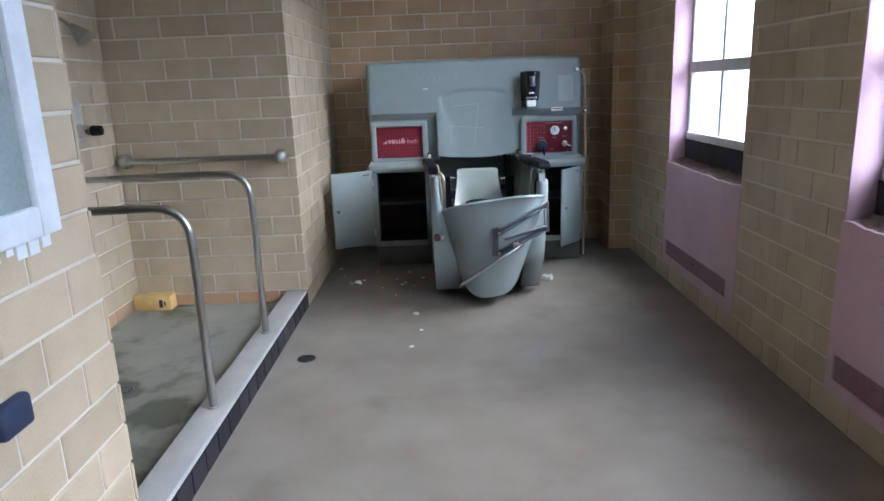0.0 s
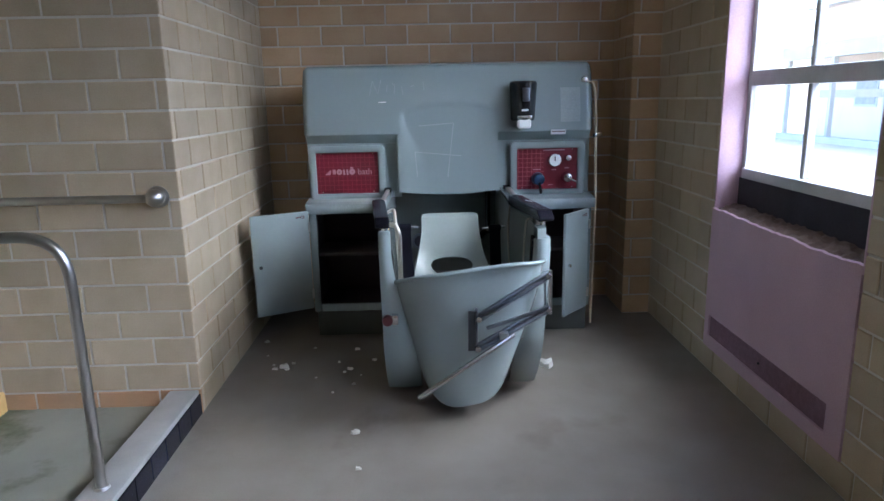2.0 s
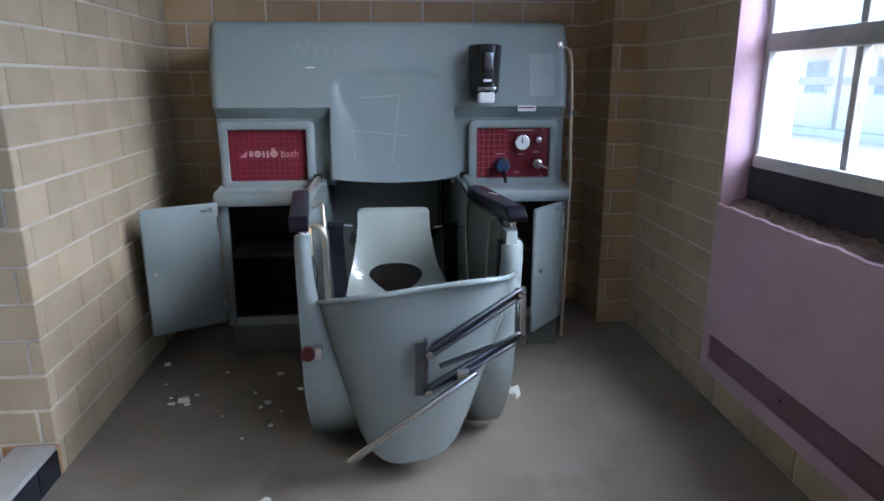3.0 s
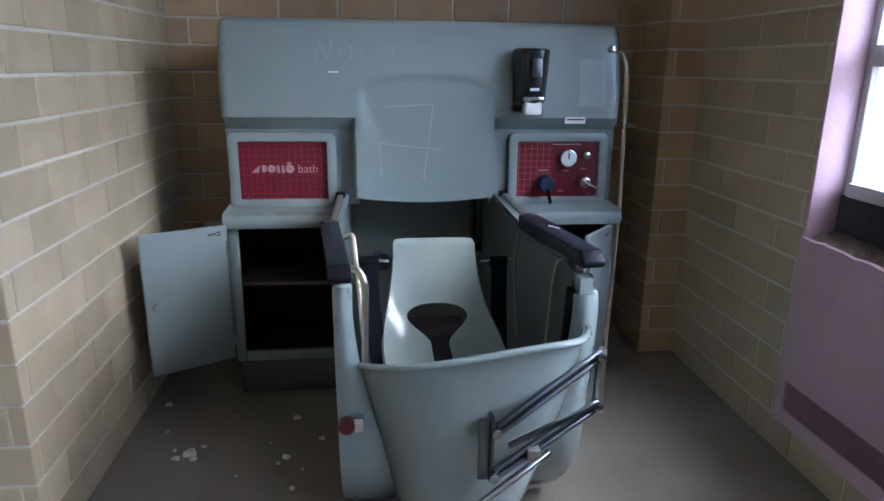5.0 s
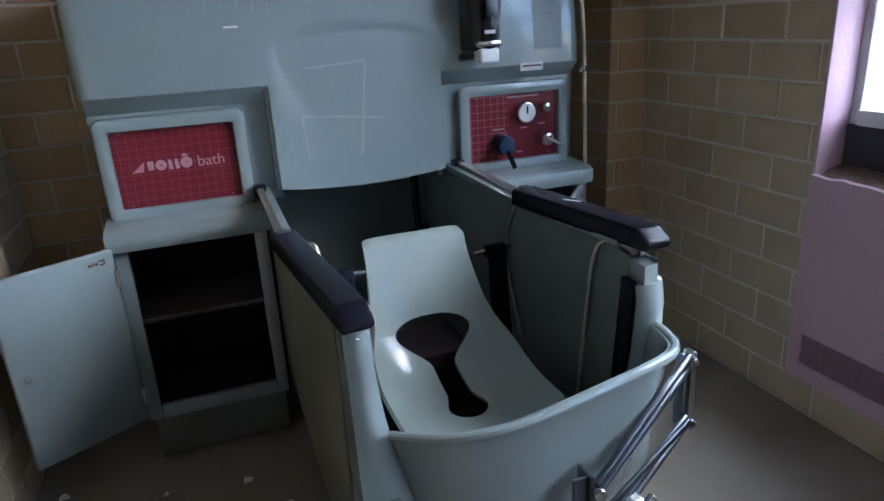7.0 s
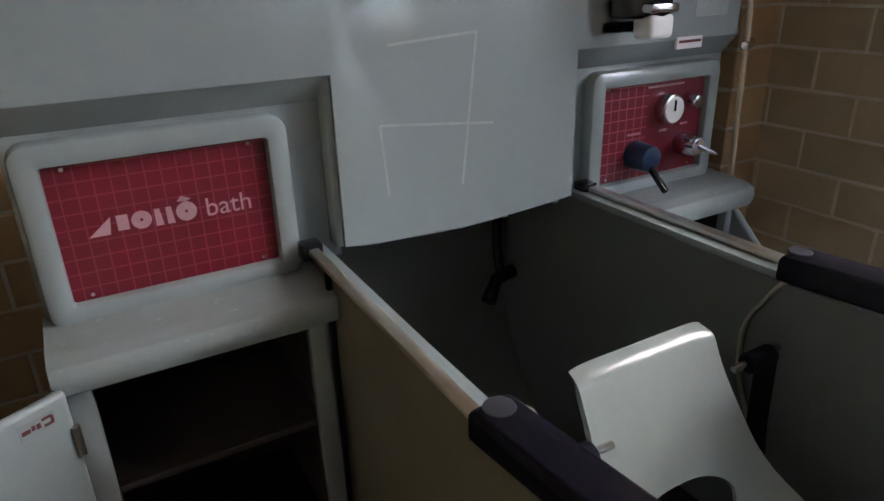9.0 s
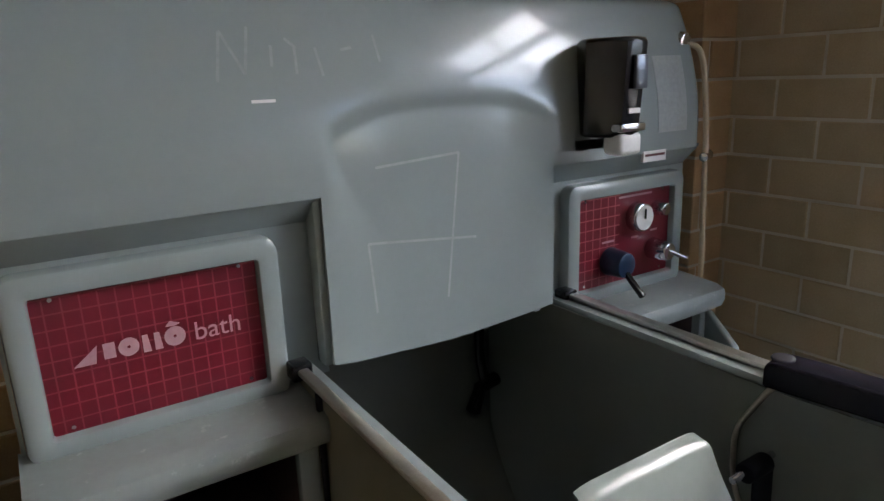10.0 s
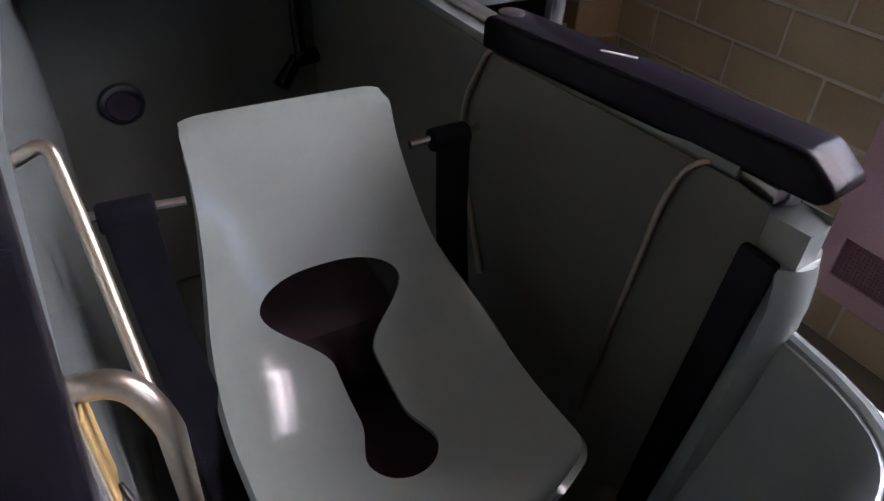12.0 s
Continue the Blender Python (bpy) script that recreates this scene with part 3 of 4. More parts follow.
bath = thing("assisted_bath", (BC, 1.0, 0), "grey-green fibreglass side-entry care bath with red panels, cabinet doors open", "bath")


def splash(u, v):
    """The tall splash panel: leans back at its top, rounds off at its ends, scooped in the middle."""
    x, z = BX0 + (SX1 - BX0) * u, 0.94 + 0.80 * v - 0.022 * smooth(0.9, 1.0, v)
    y = 1.157 + 0.095 * max(0, (z - 1.38) / 0.34) ** 1.7 + 0.10 * max(0, (z - 1.70) / 0.04) ** 2
    e = min(x - BX0, SX1 - x)
    y += 0.035 * max(0, 1 - e / 0.03) ** 2.2
    ax = x - 1.305
    arch = 1.492 - 0.055 * abs(ax / 0.3) ** 3
    flush = smooth(1.42, 1.10, z)
    side = smooth(0.318, 0.290 - 0.14 * flush, -ax) if ax < 0 else smooth(0.325, 0.16 - 0.05 * flush, ax)
    y += 0.015 * side * smooth(arch + 0.014, arch - 0.03, z)
    z -= 0.012 * max(0, 1 - e / 0.035) ** 2 * smooth(1.6, 1.74, z)
    z -= 0.025 * smooth(0.98, 0.94, z) * (1 - ((x - BC) / 0.32) ** 2)
    return (x, y, z)


part("splash_panel", sheet(splash, 220, 96, 0.012, keep=lambda u, v: v > 0.4625 or abs(BX0 + (SX1 - BX0) * u - BC) < 0.315), M_SHELL, bath, "glossy scooped fibreglass splash panel")
# casing behind the splash panel
cas = bx(BX0 + 0.02, SX1 - 0.02, 1.50, 1.77, 0.0, 1.70, 0.02)
part("casing", cas, M_SHELL, bath)
for x0, x1 in ((BX0 + 0.004, BX0 + 0.03), (SX1 - 0.03, SX1 - 0.004)):
    part("end_panel", prism([(1.215, 0.90), (1.215, 1.5), (1.27, 1.62), (1.36, 1.69), (1.55, 1.70), (1.55, 0.90)], x0, x1, 0.004), M_SHELL, bath)


def soft_ring(x0, x1, z0, z1, y0, y1, w):
    """A moulded surround with rounded corners and a soft lip, facing -y."""
    def loop(inset, r, y):
        a0, a1, c0, c1 = x0 + inset, x1 - inset, z0 + inset, z1 - inset
        out = []
        for cx, cz, start in ((a1 - r, c1 - r, 0), (a0 + r, c1 - r, 90), (a0 + r, c0 + r, 180), (a1 - r, c0 + r, 270)):
            for k in range(7):
                t = math.radians(start + 15 * k)
                out.append(bm.verts.new((cx + r * math.cos(t), y, cz + r * math.sin(t))))
        return out
    bm = bmesh.new()
    h = y1 - y0
    rows = [loop(i, r, y) for i, r, y in ((0, 0.034, y1), (0.001, 0.033, y0 + 0.35 * h), (0.004, 0.031, y0 + 0.12 * h), (0.011, 0.026, y0),
                                          (w - 0.012, 0.012, y0), (w - 0.004, 0.008, y0 + 0.08 * h), (w, 0.006, y0 + 0.3 * h), (w, 0.006, y1))]
    for a, b in zip(rows, rows[1:] + rows[:1]):
        for k in range(28):
            j = (k + 1) % 28
            bm.faces.new((a[k], a[j], b[j], b[k]))
    bmesh.ops.recalc_face_normals(bm, faces=bm.faces)
    return bm


def build_bay(x0, x1, red0, red1, side):
    """One instrument bay and the cabinet under it."""
    s = 1 if side == "r" else -1
    inner = 0.985 if side == "l" else 1.595
    xo0, xo1 = (x0 + 0.004, inner) if side == "l" else (inner, SX1 - 0.004)
    # sloping underside of the overhang
    part("overhang", prism([(1.147, 1.316), (1.153, 1.304), (1.2045, 1.25), (1.26, 1.25), (1.26, 1.316)], xo0, xo1, 0.003), M_SHELL, bath)
    xa, xb = (x0, inner) if side == "l" else (inner, SX1)
    part("bay_back", bx(xa, xb, 1.205, 1.235, 0.90, 1.30), M_SHELL, bath)
    if side == "l":
        part("panel_return", bx(inner - 0.026, inner - 0.004, 1.158, 1.204, 0.935, 1.30, 0.004, 2), M_SHELL, bath)
    else:
        part("panel_return", bx(inner - 0.008, inner + 0.009, 1.172, 1.204, 0.935, 1.30, 0.003, 2), M_SHELL, bath)
    fr = part("panel_frame", soft_ring(red0 - 0.05, red1 + 0.05, 0.885, 1.24, 1.168, 1.206, 0.047), M_SHELL, bath)
    pan = part("red_panel", bx(red0 - 0.008, red1 + 0.008, 1.189, 1.199, 0.925, 1.202), M_RED if side == "l" else M_RED_HALF, bath, "red laminate panel printed with a grid", smooth=False)
    for x in (red0 + 0.03, red1 - 0.03):
        for z in (0.942, 1.186):
            part("screw", rod((x, 1.191, z), (x, 1.187, z), 0.005, 0.004, 10), M_CHROME, pan)
    # shelf with a rolled front edge
    part("shelf", sheet(lambda u, w: (x0 - 0.006 + (x1 - x0 + 0.012) * u, 1.22 - 0.165 * min(1, w / 0.72) - 0.012 * math.sin(math.pi * smooth(0.6, 1, w)),
                                      0.893 - 0.012 * min(1, w / 0.72) - 0.052 * smooth(0.66, 1, w)), 12, 18, -0.012), M_SHELF, bath)
    # cabinet carcass
    yf, yb = 1.075, 1.50
    z0, z1 = 0.20, 0.845
    for xa, xb in ((x0 + 0.004, x0 + 0.05), (x1 - 0.05, x1 - 0.004)):
        part("stile", bx(xa, xb, yf, yf + 0.03, z0 - 0.03, z1, 0.006), M_SHELL, bath)
    part("rail", bx(x0 + 0.05, x1 - 0.05, yf, yf + 0.03, z1 - 0.03, z1 + 0.012, 0.005), M_SHELL, bath)
    part("rail", bx(x0 + 0.05, x1 - 0.05, yf, yf + 0.03, z0 - 0.03, z0 + 0.02, 0.005), M_SHELL, bath)
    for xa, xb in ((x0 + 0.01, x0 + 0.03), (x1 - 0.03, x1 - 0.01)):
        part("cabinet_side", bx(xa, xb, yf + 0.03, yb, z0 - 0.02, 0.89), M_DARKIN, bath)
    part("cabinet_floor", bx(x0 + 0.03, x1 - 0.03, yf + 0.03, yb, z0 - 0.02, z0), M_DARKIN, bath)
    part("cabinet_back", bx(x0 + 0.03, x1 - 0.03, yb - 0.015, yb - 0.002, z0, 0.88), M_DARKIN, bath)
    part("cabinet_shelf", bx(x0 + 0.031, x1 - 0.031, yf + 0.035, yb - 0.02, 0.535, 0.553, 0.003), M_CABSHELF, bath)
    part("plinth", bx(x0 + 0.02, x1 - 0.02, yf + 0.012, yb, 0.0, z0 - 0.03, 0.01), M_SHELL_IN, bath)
    return pan


pan_l = build_bay(BX0, 0.90, 0.447, 0.835, "l")
pan_r = build_bay(1.675, BX1, 1.735, 2.118, "r")
# the maker's mark as plain shapes
def printed(outline):
    return prism(outline, 1.1885, 1.1905, axis="y")


def disc(cx, cz, r, hole, n=20):
    bm = bmesh.new()
    rows = [[bm.verts.new((cx + q * math.cos(6.2832 * k / n), y, cz + q * math.sin(6.2832 * k / n))) for k in range(n)] for q, y in ((r, 1.1905), (r, 1.1885), (hole, 1.1885), (hole, 1.1905))]
    for a, b in zip(rows, rows[1:] + rows[:1]):
        for k in range(n):
            bm.faces.new((a[k], a[(k + 1) % n], b[(k + 1) % n], b[k]))
    return bm


Z0 = 1.052
for shape in (printed([(0.494, Z0), (0.531, Z0), (0.536, Z0 + 0.034)]), printed([(0.545, Z0 + 0.004), (0.565, Z0 + 0.004), (0.565, Z0 + 0.034), (0.545, Z0 + 0.034)]),
              disc(0.588, Z0 + 0.018, 0.018, 0.003), printed([(0.612, Z0), (0.626, Z0), (0.622, Z0 + 0.034), (0.612, Z0 + 0.034)]),
              printed([(0.633, Z0), (0.647, Z0), (0.643, Z0 + 0.034), (0.633, Z0 + 0.034)]), disc(0.670, Z0 + 0.019, 0.0195, 0.003),
              printed([(0.655, Z0 + 0.041), (0.672, Z0 + 0.039), (0.682, Z0 + 0.043), (0.664, Z0 + 0.051)])):
    part("print_mark", shape, M_PRINT, pan_l, smooth=False)


def lettering(word, x0, x1, y, z):
    """A printed word facing -y, fitted between x0 and x1, standing on z."""
    cu = bpy.data.curves.new("word", "FONT")
    cu.body = word
    cu.extrude = 0.02
    ob = bpy.data.objects.new("word", cu)
    me = ob.to_mesh()
    bm = bmesh.new()
    bm.from_mesh(me)
    ob.to_mesh_clear()
    bpy.data.objects.remove(ob)
    bpy.data.curves.remove(cu)
    xa, xb = min(v.co.x for v in bm.verts), max(v.co.x for v in bm.verts)
    k = (x1 - x0) / (xb - xa)
    for v in bm.verts:
        v.co = (x0 + (v.co.x - xa) * k, y - v.co.z * k, z + v.co.y * k)
    return bm


part("lettering", lettering("bath", 0.708, 0.795, 1.1895, 1.053), M_PRINT, pan_l, "printed word in pale pink", smooth=False)

# controls
ga = part("gauge", rod((1.972, 1.19, 1.118), (1.972, 1.155, 1.118), 0.044, 0.042, 32, 0.004), M_CHROME, pan_r, "round chrome-rimmed gauge")
part("gauge_face", rod((1.972, 1.156, 1.118), (1.972, 1.153, 1.118), 0.036, 0.036, 32), M_DIAL, pan_r)
part("needle", bx(1.968, 1.974, 1.150, 1.152, 1.115, 1.145), M_PLASTIC, pan_r, smooth=False)
part("small_knob", rod((2.058, 1.19, 1.132), (2.058, 1.145, 1.132), 0.022, 0.018, 20, 0.003), M_CHROME, pan_r)
part("mixer_body", rod((2.05, 1.19, 1.008), (2.05, 1.12, 1.008), 0.034, 0.026, 24, 0.004), M_CHROME, pan_r)
part("mixer_lever", rod((2.05, 1.125, 1.01), (2.10, 1.10, 0.985), 0.008, 0.005, 12), M_CHROME, pan_r)
part("selector_knob", rod((1.866, 1.19, 1.0), (1.866, 1.12, 1.0), 0.042, 0.036, 24, 0.006), M_BLUE, pan_r, "blue-black round selector knob")
part("selector_handle", bar((1.868, 1.128, 0.978), (1.868, 1.062, 0.922), 0.016, 0.016, 0.004), M_PLASTIC, pan_r)
for x, z, w in ((1.86, 1.055, 0.05), (1.972, 1.052, 0.03), (2.055, 1.062, 0.03), (1.97, 1.178, 0.14), (1.95, 0.955, 0.03)):
    part("print_bar", bx(x - w / 2, x + w / 2, 1.1885, 1.1905, z, z + 0.006), M_PRINT, pan_r, smooth=False)


def build_door(hinge, free, z0, z1, hand):
    """A cabinet door standing open from its hinge to its free edge."""
    a, b = Vector((*hinge, 0)), Vector((*free, 0))
    d = (b - a).normalized()
    nrm = Vector((d.y, -d.x, 0)) * hand
    L = (b - a).length
    bm = bx(0, L, 0, 0.022, z0, z1, 0.009, 3)
    m = Matrix.Translation(a) @ Matrix((d, nrm, Vector((0, 0, 1)))).transposed().to_4x4()
    bm.transform(m)
    door = part("cabinet_door", bm, M_DOOR, bath, "grey cabinet door standing open")
    def put(bm2):
        bm2.transform(m)
        return bm2
    part("knob", put(rod((L - 0.04, -0.001, (z0 + z1) / 2 + 0.0), (L - 0.04, -0.014, (z0 + z1) / 2), 0.009, 0.011, 14)), M_CHROME, door)
    part("sticker", put(bx(0.028, 0.088, -0.0008, 0.0, z1 - 0.048, z1 - 0.020)), M_DOOR, door, "small pale sticker with red print", smooth=False)
    for xa, xb, za, zb in ((0.032, 0.048, 0.043, 0.038), (0.031, 0.036, 0.040, 0.028), (0.033, 0.050, 0.030, 0.025), (0.053, 0.060, 0.040, 0.030), (0.062, 0.068, 0.038, 0.029), (0.070, 0.084, 0.039, 0.031)):
        part("print_bar", put(bx(xa, xb, -0.0014, -0.0008, z1 - za, z1 - zb)), M_REDK, door, smooth=False)
    for z in (z0 + 0.1, z1 - 0.1):
        part("hinge", put(rod((0.004, -0.004, z - 0.03), (0.004, -0.004, z + 0.03), 0.007, 0.007, 12)), M_STEEL, door)
    return door


build_door((0.405, 1.02), (0.085, 0.84), 0.215, 0.85, 1)
build_door((2.175, 1.05), (1.985, 0.835), 0.17, 0.82, 1)


# tub: side walls, back, floor, front
def lerp(a, b, t):
    return a + (b - a) * t


def side_wall(xb, xm, xf, yf):
    """The x along the tub side and the front edge that runs back towards the floor."""
    def place(u, v):
        z = 0.02 + v * 0.925
        front = yf + 0.02 * smooth(0.75, 0.45, z) + 0.34 * max(0, (0.42 - z) / 0.42) ** 1.7
        y = lerp(1.49, front, u)
        x = lerp(xb, xm, smooth(1.49, 0.5, y)) if y > 0.5 else lerp(xm, xf, (0.5 - y) / (0.5 - yf))
        mid = 0.5 * (0.93 + 1.66)
        x += (mid - x) * 0.10 * max(0, (0.35 - z) / 0.35) ** 2
        if y < 0.02 + yf + 0.05:
            z = min(z, 0.92)
        return (x, y, z)
    return place


LEFT = side_wall(0.915, 0.905, 0.945, -0.09)
RIGHT = side_wall(1.665, 1.655, 1.708, -0.02)
part("tub_side", sheet(LEFT, 44, 26, -0.022), M_SHELL, bath)
part("tub_side", sheet(RIGHT, 44, 26, 0.04), M_SHELL, bath)
# back, floor and liner carry the tub's inner shade in their colour
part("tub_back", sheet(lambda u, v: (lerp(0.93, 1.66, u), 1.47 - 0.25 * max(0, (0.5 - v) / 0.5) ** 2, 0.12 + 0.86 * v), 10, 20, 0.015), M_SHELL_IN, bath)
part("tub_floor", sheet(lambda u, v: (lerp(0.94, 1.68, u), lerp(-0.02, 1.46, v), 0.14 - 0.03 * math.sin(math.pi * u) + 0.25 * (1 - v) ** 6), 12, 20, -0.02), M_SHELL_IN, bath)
part("inner_liner", sheet(lambda u, v: tuple(Vector(RIGHT(lerp(0.03, 0.97, u), lerp(0.12, 0.985, v))) + Vector((-0.044, 0, 0))), 30, 16, 0.003), M_SHELL_IN, bath, "inner liner with shade in its colour")
part("gasket", bar((0.899, 1.062, 0.93), (0.897, 1.066, 0.16), 0.012, 0.012, 0.002, (0, 1, 0)), M_BLACK, bath, "black rubber gasket beside the cabinet")
# added thin skin: this side's shade and warm bounce put into its colour
part("side_skin", sheet(lambda u, v: tuple(Vector(LEFT(lerp(0.04, 0.90, u), lerp(0.02, 0.998, v))) + Vector((-0.004, 0, 0))), 30, 16, -0.003), M_SKIN, bath, "outer skin with shade and warm wall bounce in its colour")
for x in (0.897, 1.66):
    part("rim_corner", bx(x - 0.022, x + 0.022, 1.13, 1.175, 0.93, 0.967, 0.005), M_PLASTIC, bath, "black plastic rim corner")
part("rim_strip", bar((0.897, 1.14, 0.951), (0.888, 0.46, 0.951), 0.024, 0.014, 0.005), M_SATIN, bath, "aluminium rim strip")
part("rim_strip", bar((1.668, 1.14, 0.951), (1.660, 0.55, 0.951), 0.032, 0.014, 0.005), M_STEEL, bath, "aluminium rim strip")


def cap(p, q, w, h):
    """A padded arm cap, chamfered at its front end."""
    p, q = Vector(p), Vector(q)
    d = (q - p).normalized()
    s = Vector((d.y, -d.x, 0)).normalized()
    up = Vector((0, 0, 1))
    L = (q - p).length
    bm = bmesh.new()
    prof = [(0, 0), (L - 0.012, 0), (L, 0.012), (L, h * 0.45), (L - 0.04, h), (0.01, h), (0, h - 0.01)]
    a = [bm.verts.new(p + d * x + up * z - s * w / 2) for x, z in prof]
    b = [bm.verts.new(p + d * x + up * z + s * w / 2) for x, z in prof]
    bm.faces.new(a)
    bm.faces.new(b[::-1])
    for i in range(len(prof)):
        bm.faces.new((a[i], b[i], b[(i + 1) % len(prof)], a[(i + 1) % len(prof)]))
    bmesh.ops.bevel(bm, geom=list(bm.edges), offset=0.008, segments=3, profile=0.5, affect="EDGES")
    return bm


part("arm_cap", cap((0.886, 0.455, 0.946), (0.945, -0.145, 0.946), 0.066, 0.05), M_BLACK, bath, "black padded arm cap")
part("arm_cap", cap((1.634, 0.555, 0.934), (1.712, -0.02, 0.938), 0.076, 0.054), M_BLACK, bath, "black padded arm cap")
for x, y, z in ((0.889, 0.430, 0.998), (1.640, 0.535, 0.991)):
    part("cap_disc", rod((x, y, 0.985), (x, y, z), 0.023, 0.021, 24, 0.002), M_CAPDISC, bath, "dull round disc at the arm cap's end")
part("scuff", bar((1.662, 0.345, 0.9903), (1.690, 0.30, 0.9906), 0.006, 0.0014, 0.0004), M_DIAL, bath, "white scuff on the arm cap")
part("cap_plate", bx(1.668, 1.69, 0.03, 0.13, 0.918, 0.938, 0.003), M_STEEL, bath, "steel plate under the arm cap")
# front flanges, which rise into the posts
def flange(x_top, x_low, in_top, in_low, y0, top):
    def place(u, v):
        z = lerp(top, 0.06, v)
        k = smooth(0.92, 0.15, z)
        x = lerp(lerp(x_top, x_low, k), lerp(in_top, in_low, k ** 1.2), u)
        y = y0 + 0.30 * max(0, (0.40 - z) / 0.40) ** 1.8 - 0.012 * math.sin(math.pi * u) + 0.012 * smooth(0.06, 0, v)
        return (x, y, z)
    return sheet(place, 8, 30, 0.03)


for args, x in (((0.920, 0.928, 0.975, 1.10, -0.10, 0.925), 0.948), ((1.712, 1.69, 1.672, 1.565, 0.0, 0.86), 1.701)):
    po = part("front_flange", flange(*args), M_SHELL, bath, "front flange rising into a post")
    part("post_top", bx(x - 0.028, x + 0.028, args[4] + (0.002 if x < 1 else -0.02), args[4] + 0.045, args[5] - 0.10, args[5] + (0.004 if x < 1 else 0.012), 0.011, 3), M_SHELL, po)
    part("cap_bracket", rod((x, args[4] + 0.03, args[5]), (x, args[4] + 0.03, 0.95), 0.013, 0.013, 14), M_CHROME, po)


def apron(u, v):
    """The bowed front panel, skewed, narrower at its foot."""
    s = 2 * u - 1
    x = lerp(0.995 + 0.105 * v ** 1.1, 1.698 - 0.143 * v ** 1.5, u)
    rim = 0.69 + 0.067 * u + 0.058 * (1 - s ** 4)
    foot = 0.065 + 0.16 * abs(s) ** 3.5 + 0.03 * u
    z = lerp(rim, foot, v)
    bow = 0.205 - 0.08 * v
    y = lerp(-0.10, -0.025, u) + 0.03 * v - bow * (1 - abs(s) ** (3.8 + 2.2 * smooth(0.4, 1, u) * (1 - v) - 1.2 * v))
    y -= 0.012 * smooth(0.05, 0.0, v)
    return (x, y, z)


ap = part("front_panel", sheet(apron, 40, 30, 0.016), M_SHELL, bath, "bowed lift-up front panel hanging askew")
part("front_lip", tube([apron(i / 30, 0.0) for i in range(31)], 0.011, 10), M_SHELL, bath)

# lifting linkage
TL, BL, TR, BR = (1.366, -0.295, 0.565), (1.361, -0.30, 0.43), (1.694, -0.165, 0.72), (1.697, -0.165, 0.559)


def channel(p, q, gap, r):
    """Two round rails on a recessed web."""
    bm = bmesh.new()
    up = Vector((0, 0, gap / 2))
    for s in (-1, 1):
        rod(Vector(p) + up * s, Vector(q) + up * s, r, r, 12, 0.002, bm)
    back = Vector((0, 0.006, 0))
    return bar(Vector(p) + back, Vector(q) + back, 0.005, gap, 0.001, (0, 0, 1), bm)


part("link_bracket", bar((1.358, -0.268, 0.60), (1.355, -0.276, 0.405), 0.012, 0.052, 0.004, (0, 1, 0)), M_LINK, bath, "dark steel linkage bracket")
part("link_bracket", bar((1.340, -0.28, 0.595), (1.337, -0.288, 0.41), 0.04, 0.008, 0.003, (0, 1, 0)), M_LINK, bath, "dark steel linkage bracket")
part("link_bracket", bar((1.706, -0.155, 0.74), (1.709, -0.155, 0.53), 0.016, 0.03, 0.004, (0, 1, 0)), M_STEEL, bath, "steel linkage bracket")
part("link_bracket", bar((1.683, -0.150, 0.735), (1.686, -0.150, 0.54), 0.006, 0.03, 0.003, (0, 1, 0)), M_LINK, bath, "dark steel linkage bracket")
part("link_arm", channel(TL, TR, 0.027, 0.0095), M_LINK, bath, "dark steel linkage arm")
part("link_arm", bar((1.40, -0.30, 0.52), (1.697, -0.18, 0.57), 0.010, 0.018, 0.003), M_LINK, bath, "dark steel linkage arm")
part("link_arm", channel(BL, BR, 0.027, 0.0095), M_LINK, bath, "dark steel linkage arm")
for p in (TL, BL, TR, BR):
    part("pivot_bolt", rod((p[0], p[1] - 0.022, p[2]), (p[0], p[1] + 0.02, p[2]), 0.014, 0.014, 14, 0.003), M_CHROME, bath)
part("lift_handle", rod(HANDLE_LO, HANDLE_HI, 0.011, 0.011, 16, 0.003), M_CHROME, bath, "long chrome lift handle")
part("handle_clamp", bx(1.46, 1.50, -0.285, -0.24, 0.455, 0.49, 0.006), M_STEEL, bath)
kn = part("side_latch", rod((0.952, -0.125, 0.512), (0.952, -0.155, 0.512), 0.027, 0.024, 20, 0.004), M_REDK, bath, "dark red latch knob")
part("latch_stem", bx(0.972, 1.002, -0.15, -0.115, 0.492, 0.54, 0.005), M_CHROME, bath)


# seat shell with its keyhole opening
def seat_profile(v):
    pts = ((0.0, 0.548, 0.905), (0.16, 0.515, 0.81), (0.34, 0.465, 0.69), (0.48, 0.41, 0.595), (0.60, 0.33, 0.53), (0.74, 0.215, 0.495), (0.88, 0.10, 0.487), (1.0, 0.0, 0.495))
    for a, b in zip(pts, pts[1:]):
        if v <= b[0]:
            t = (v - a[0]) / (b[0] - a[0])
            return a[1] + (b[1] - a[1]) * t, a[2] + (b[2] - a[2]) * t
    return pts[-1][1], pts[-1][2]


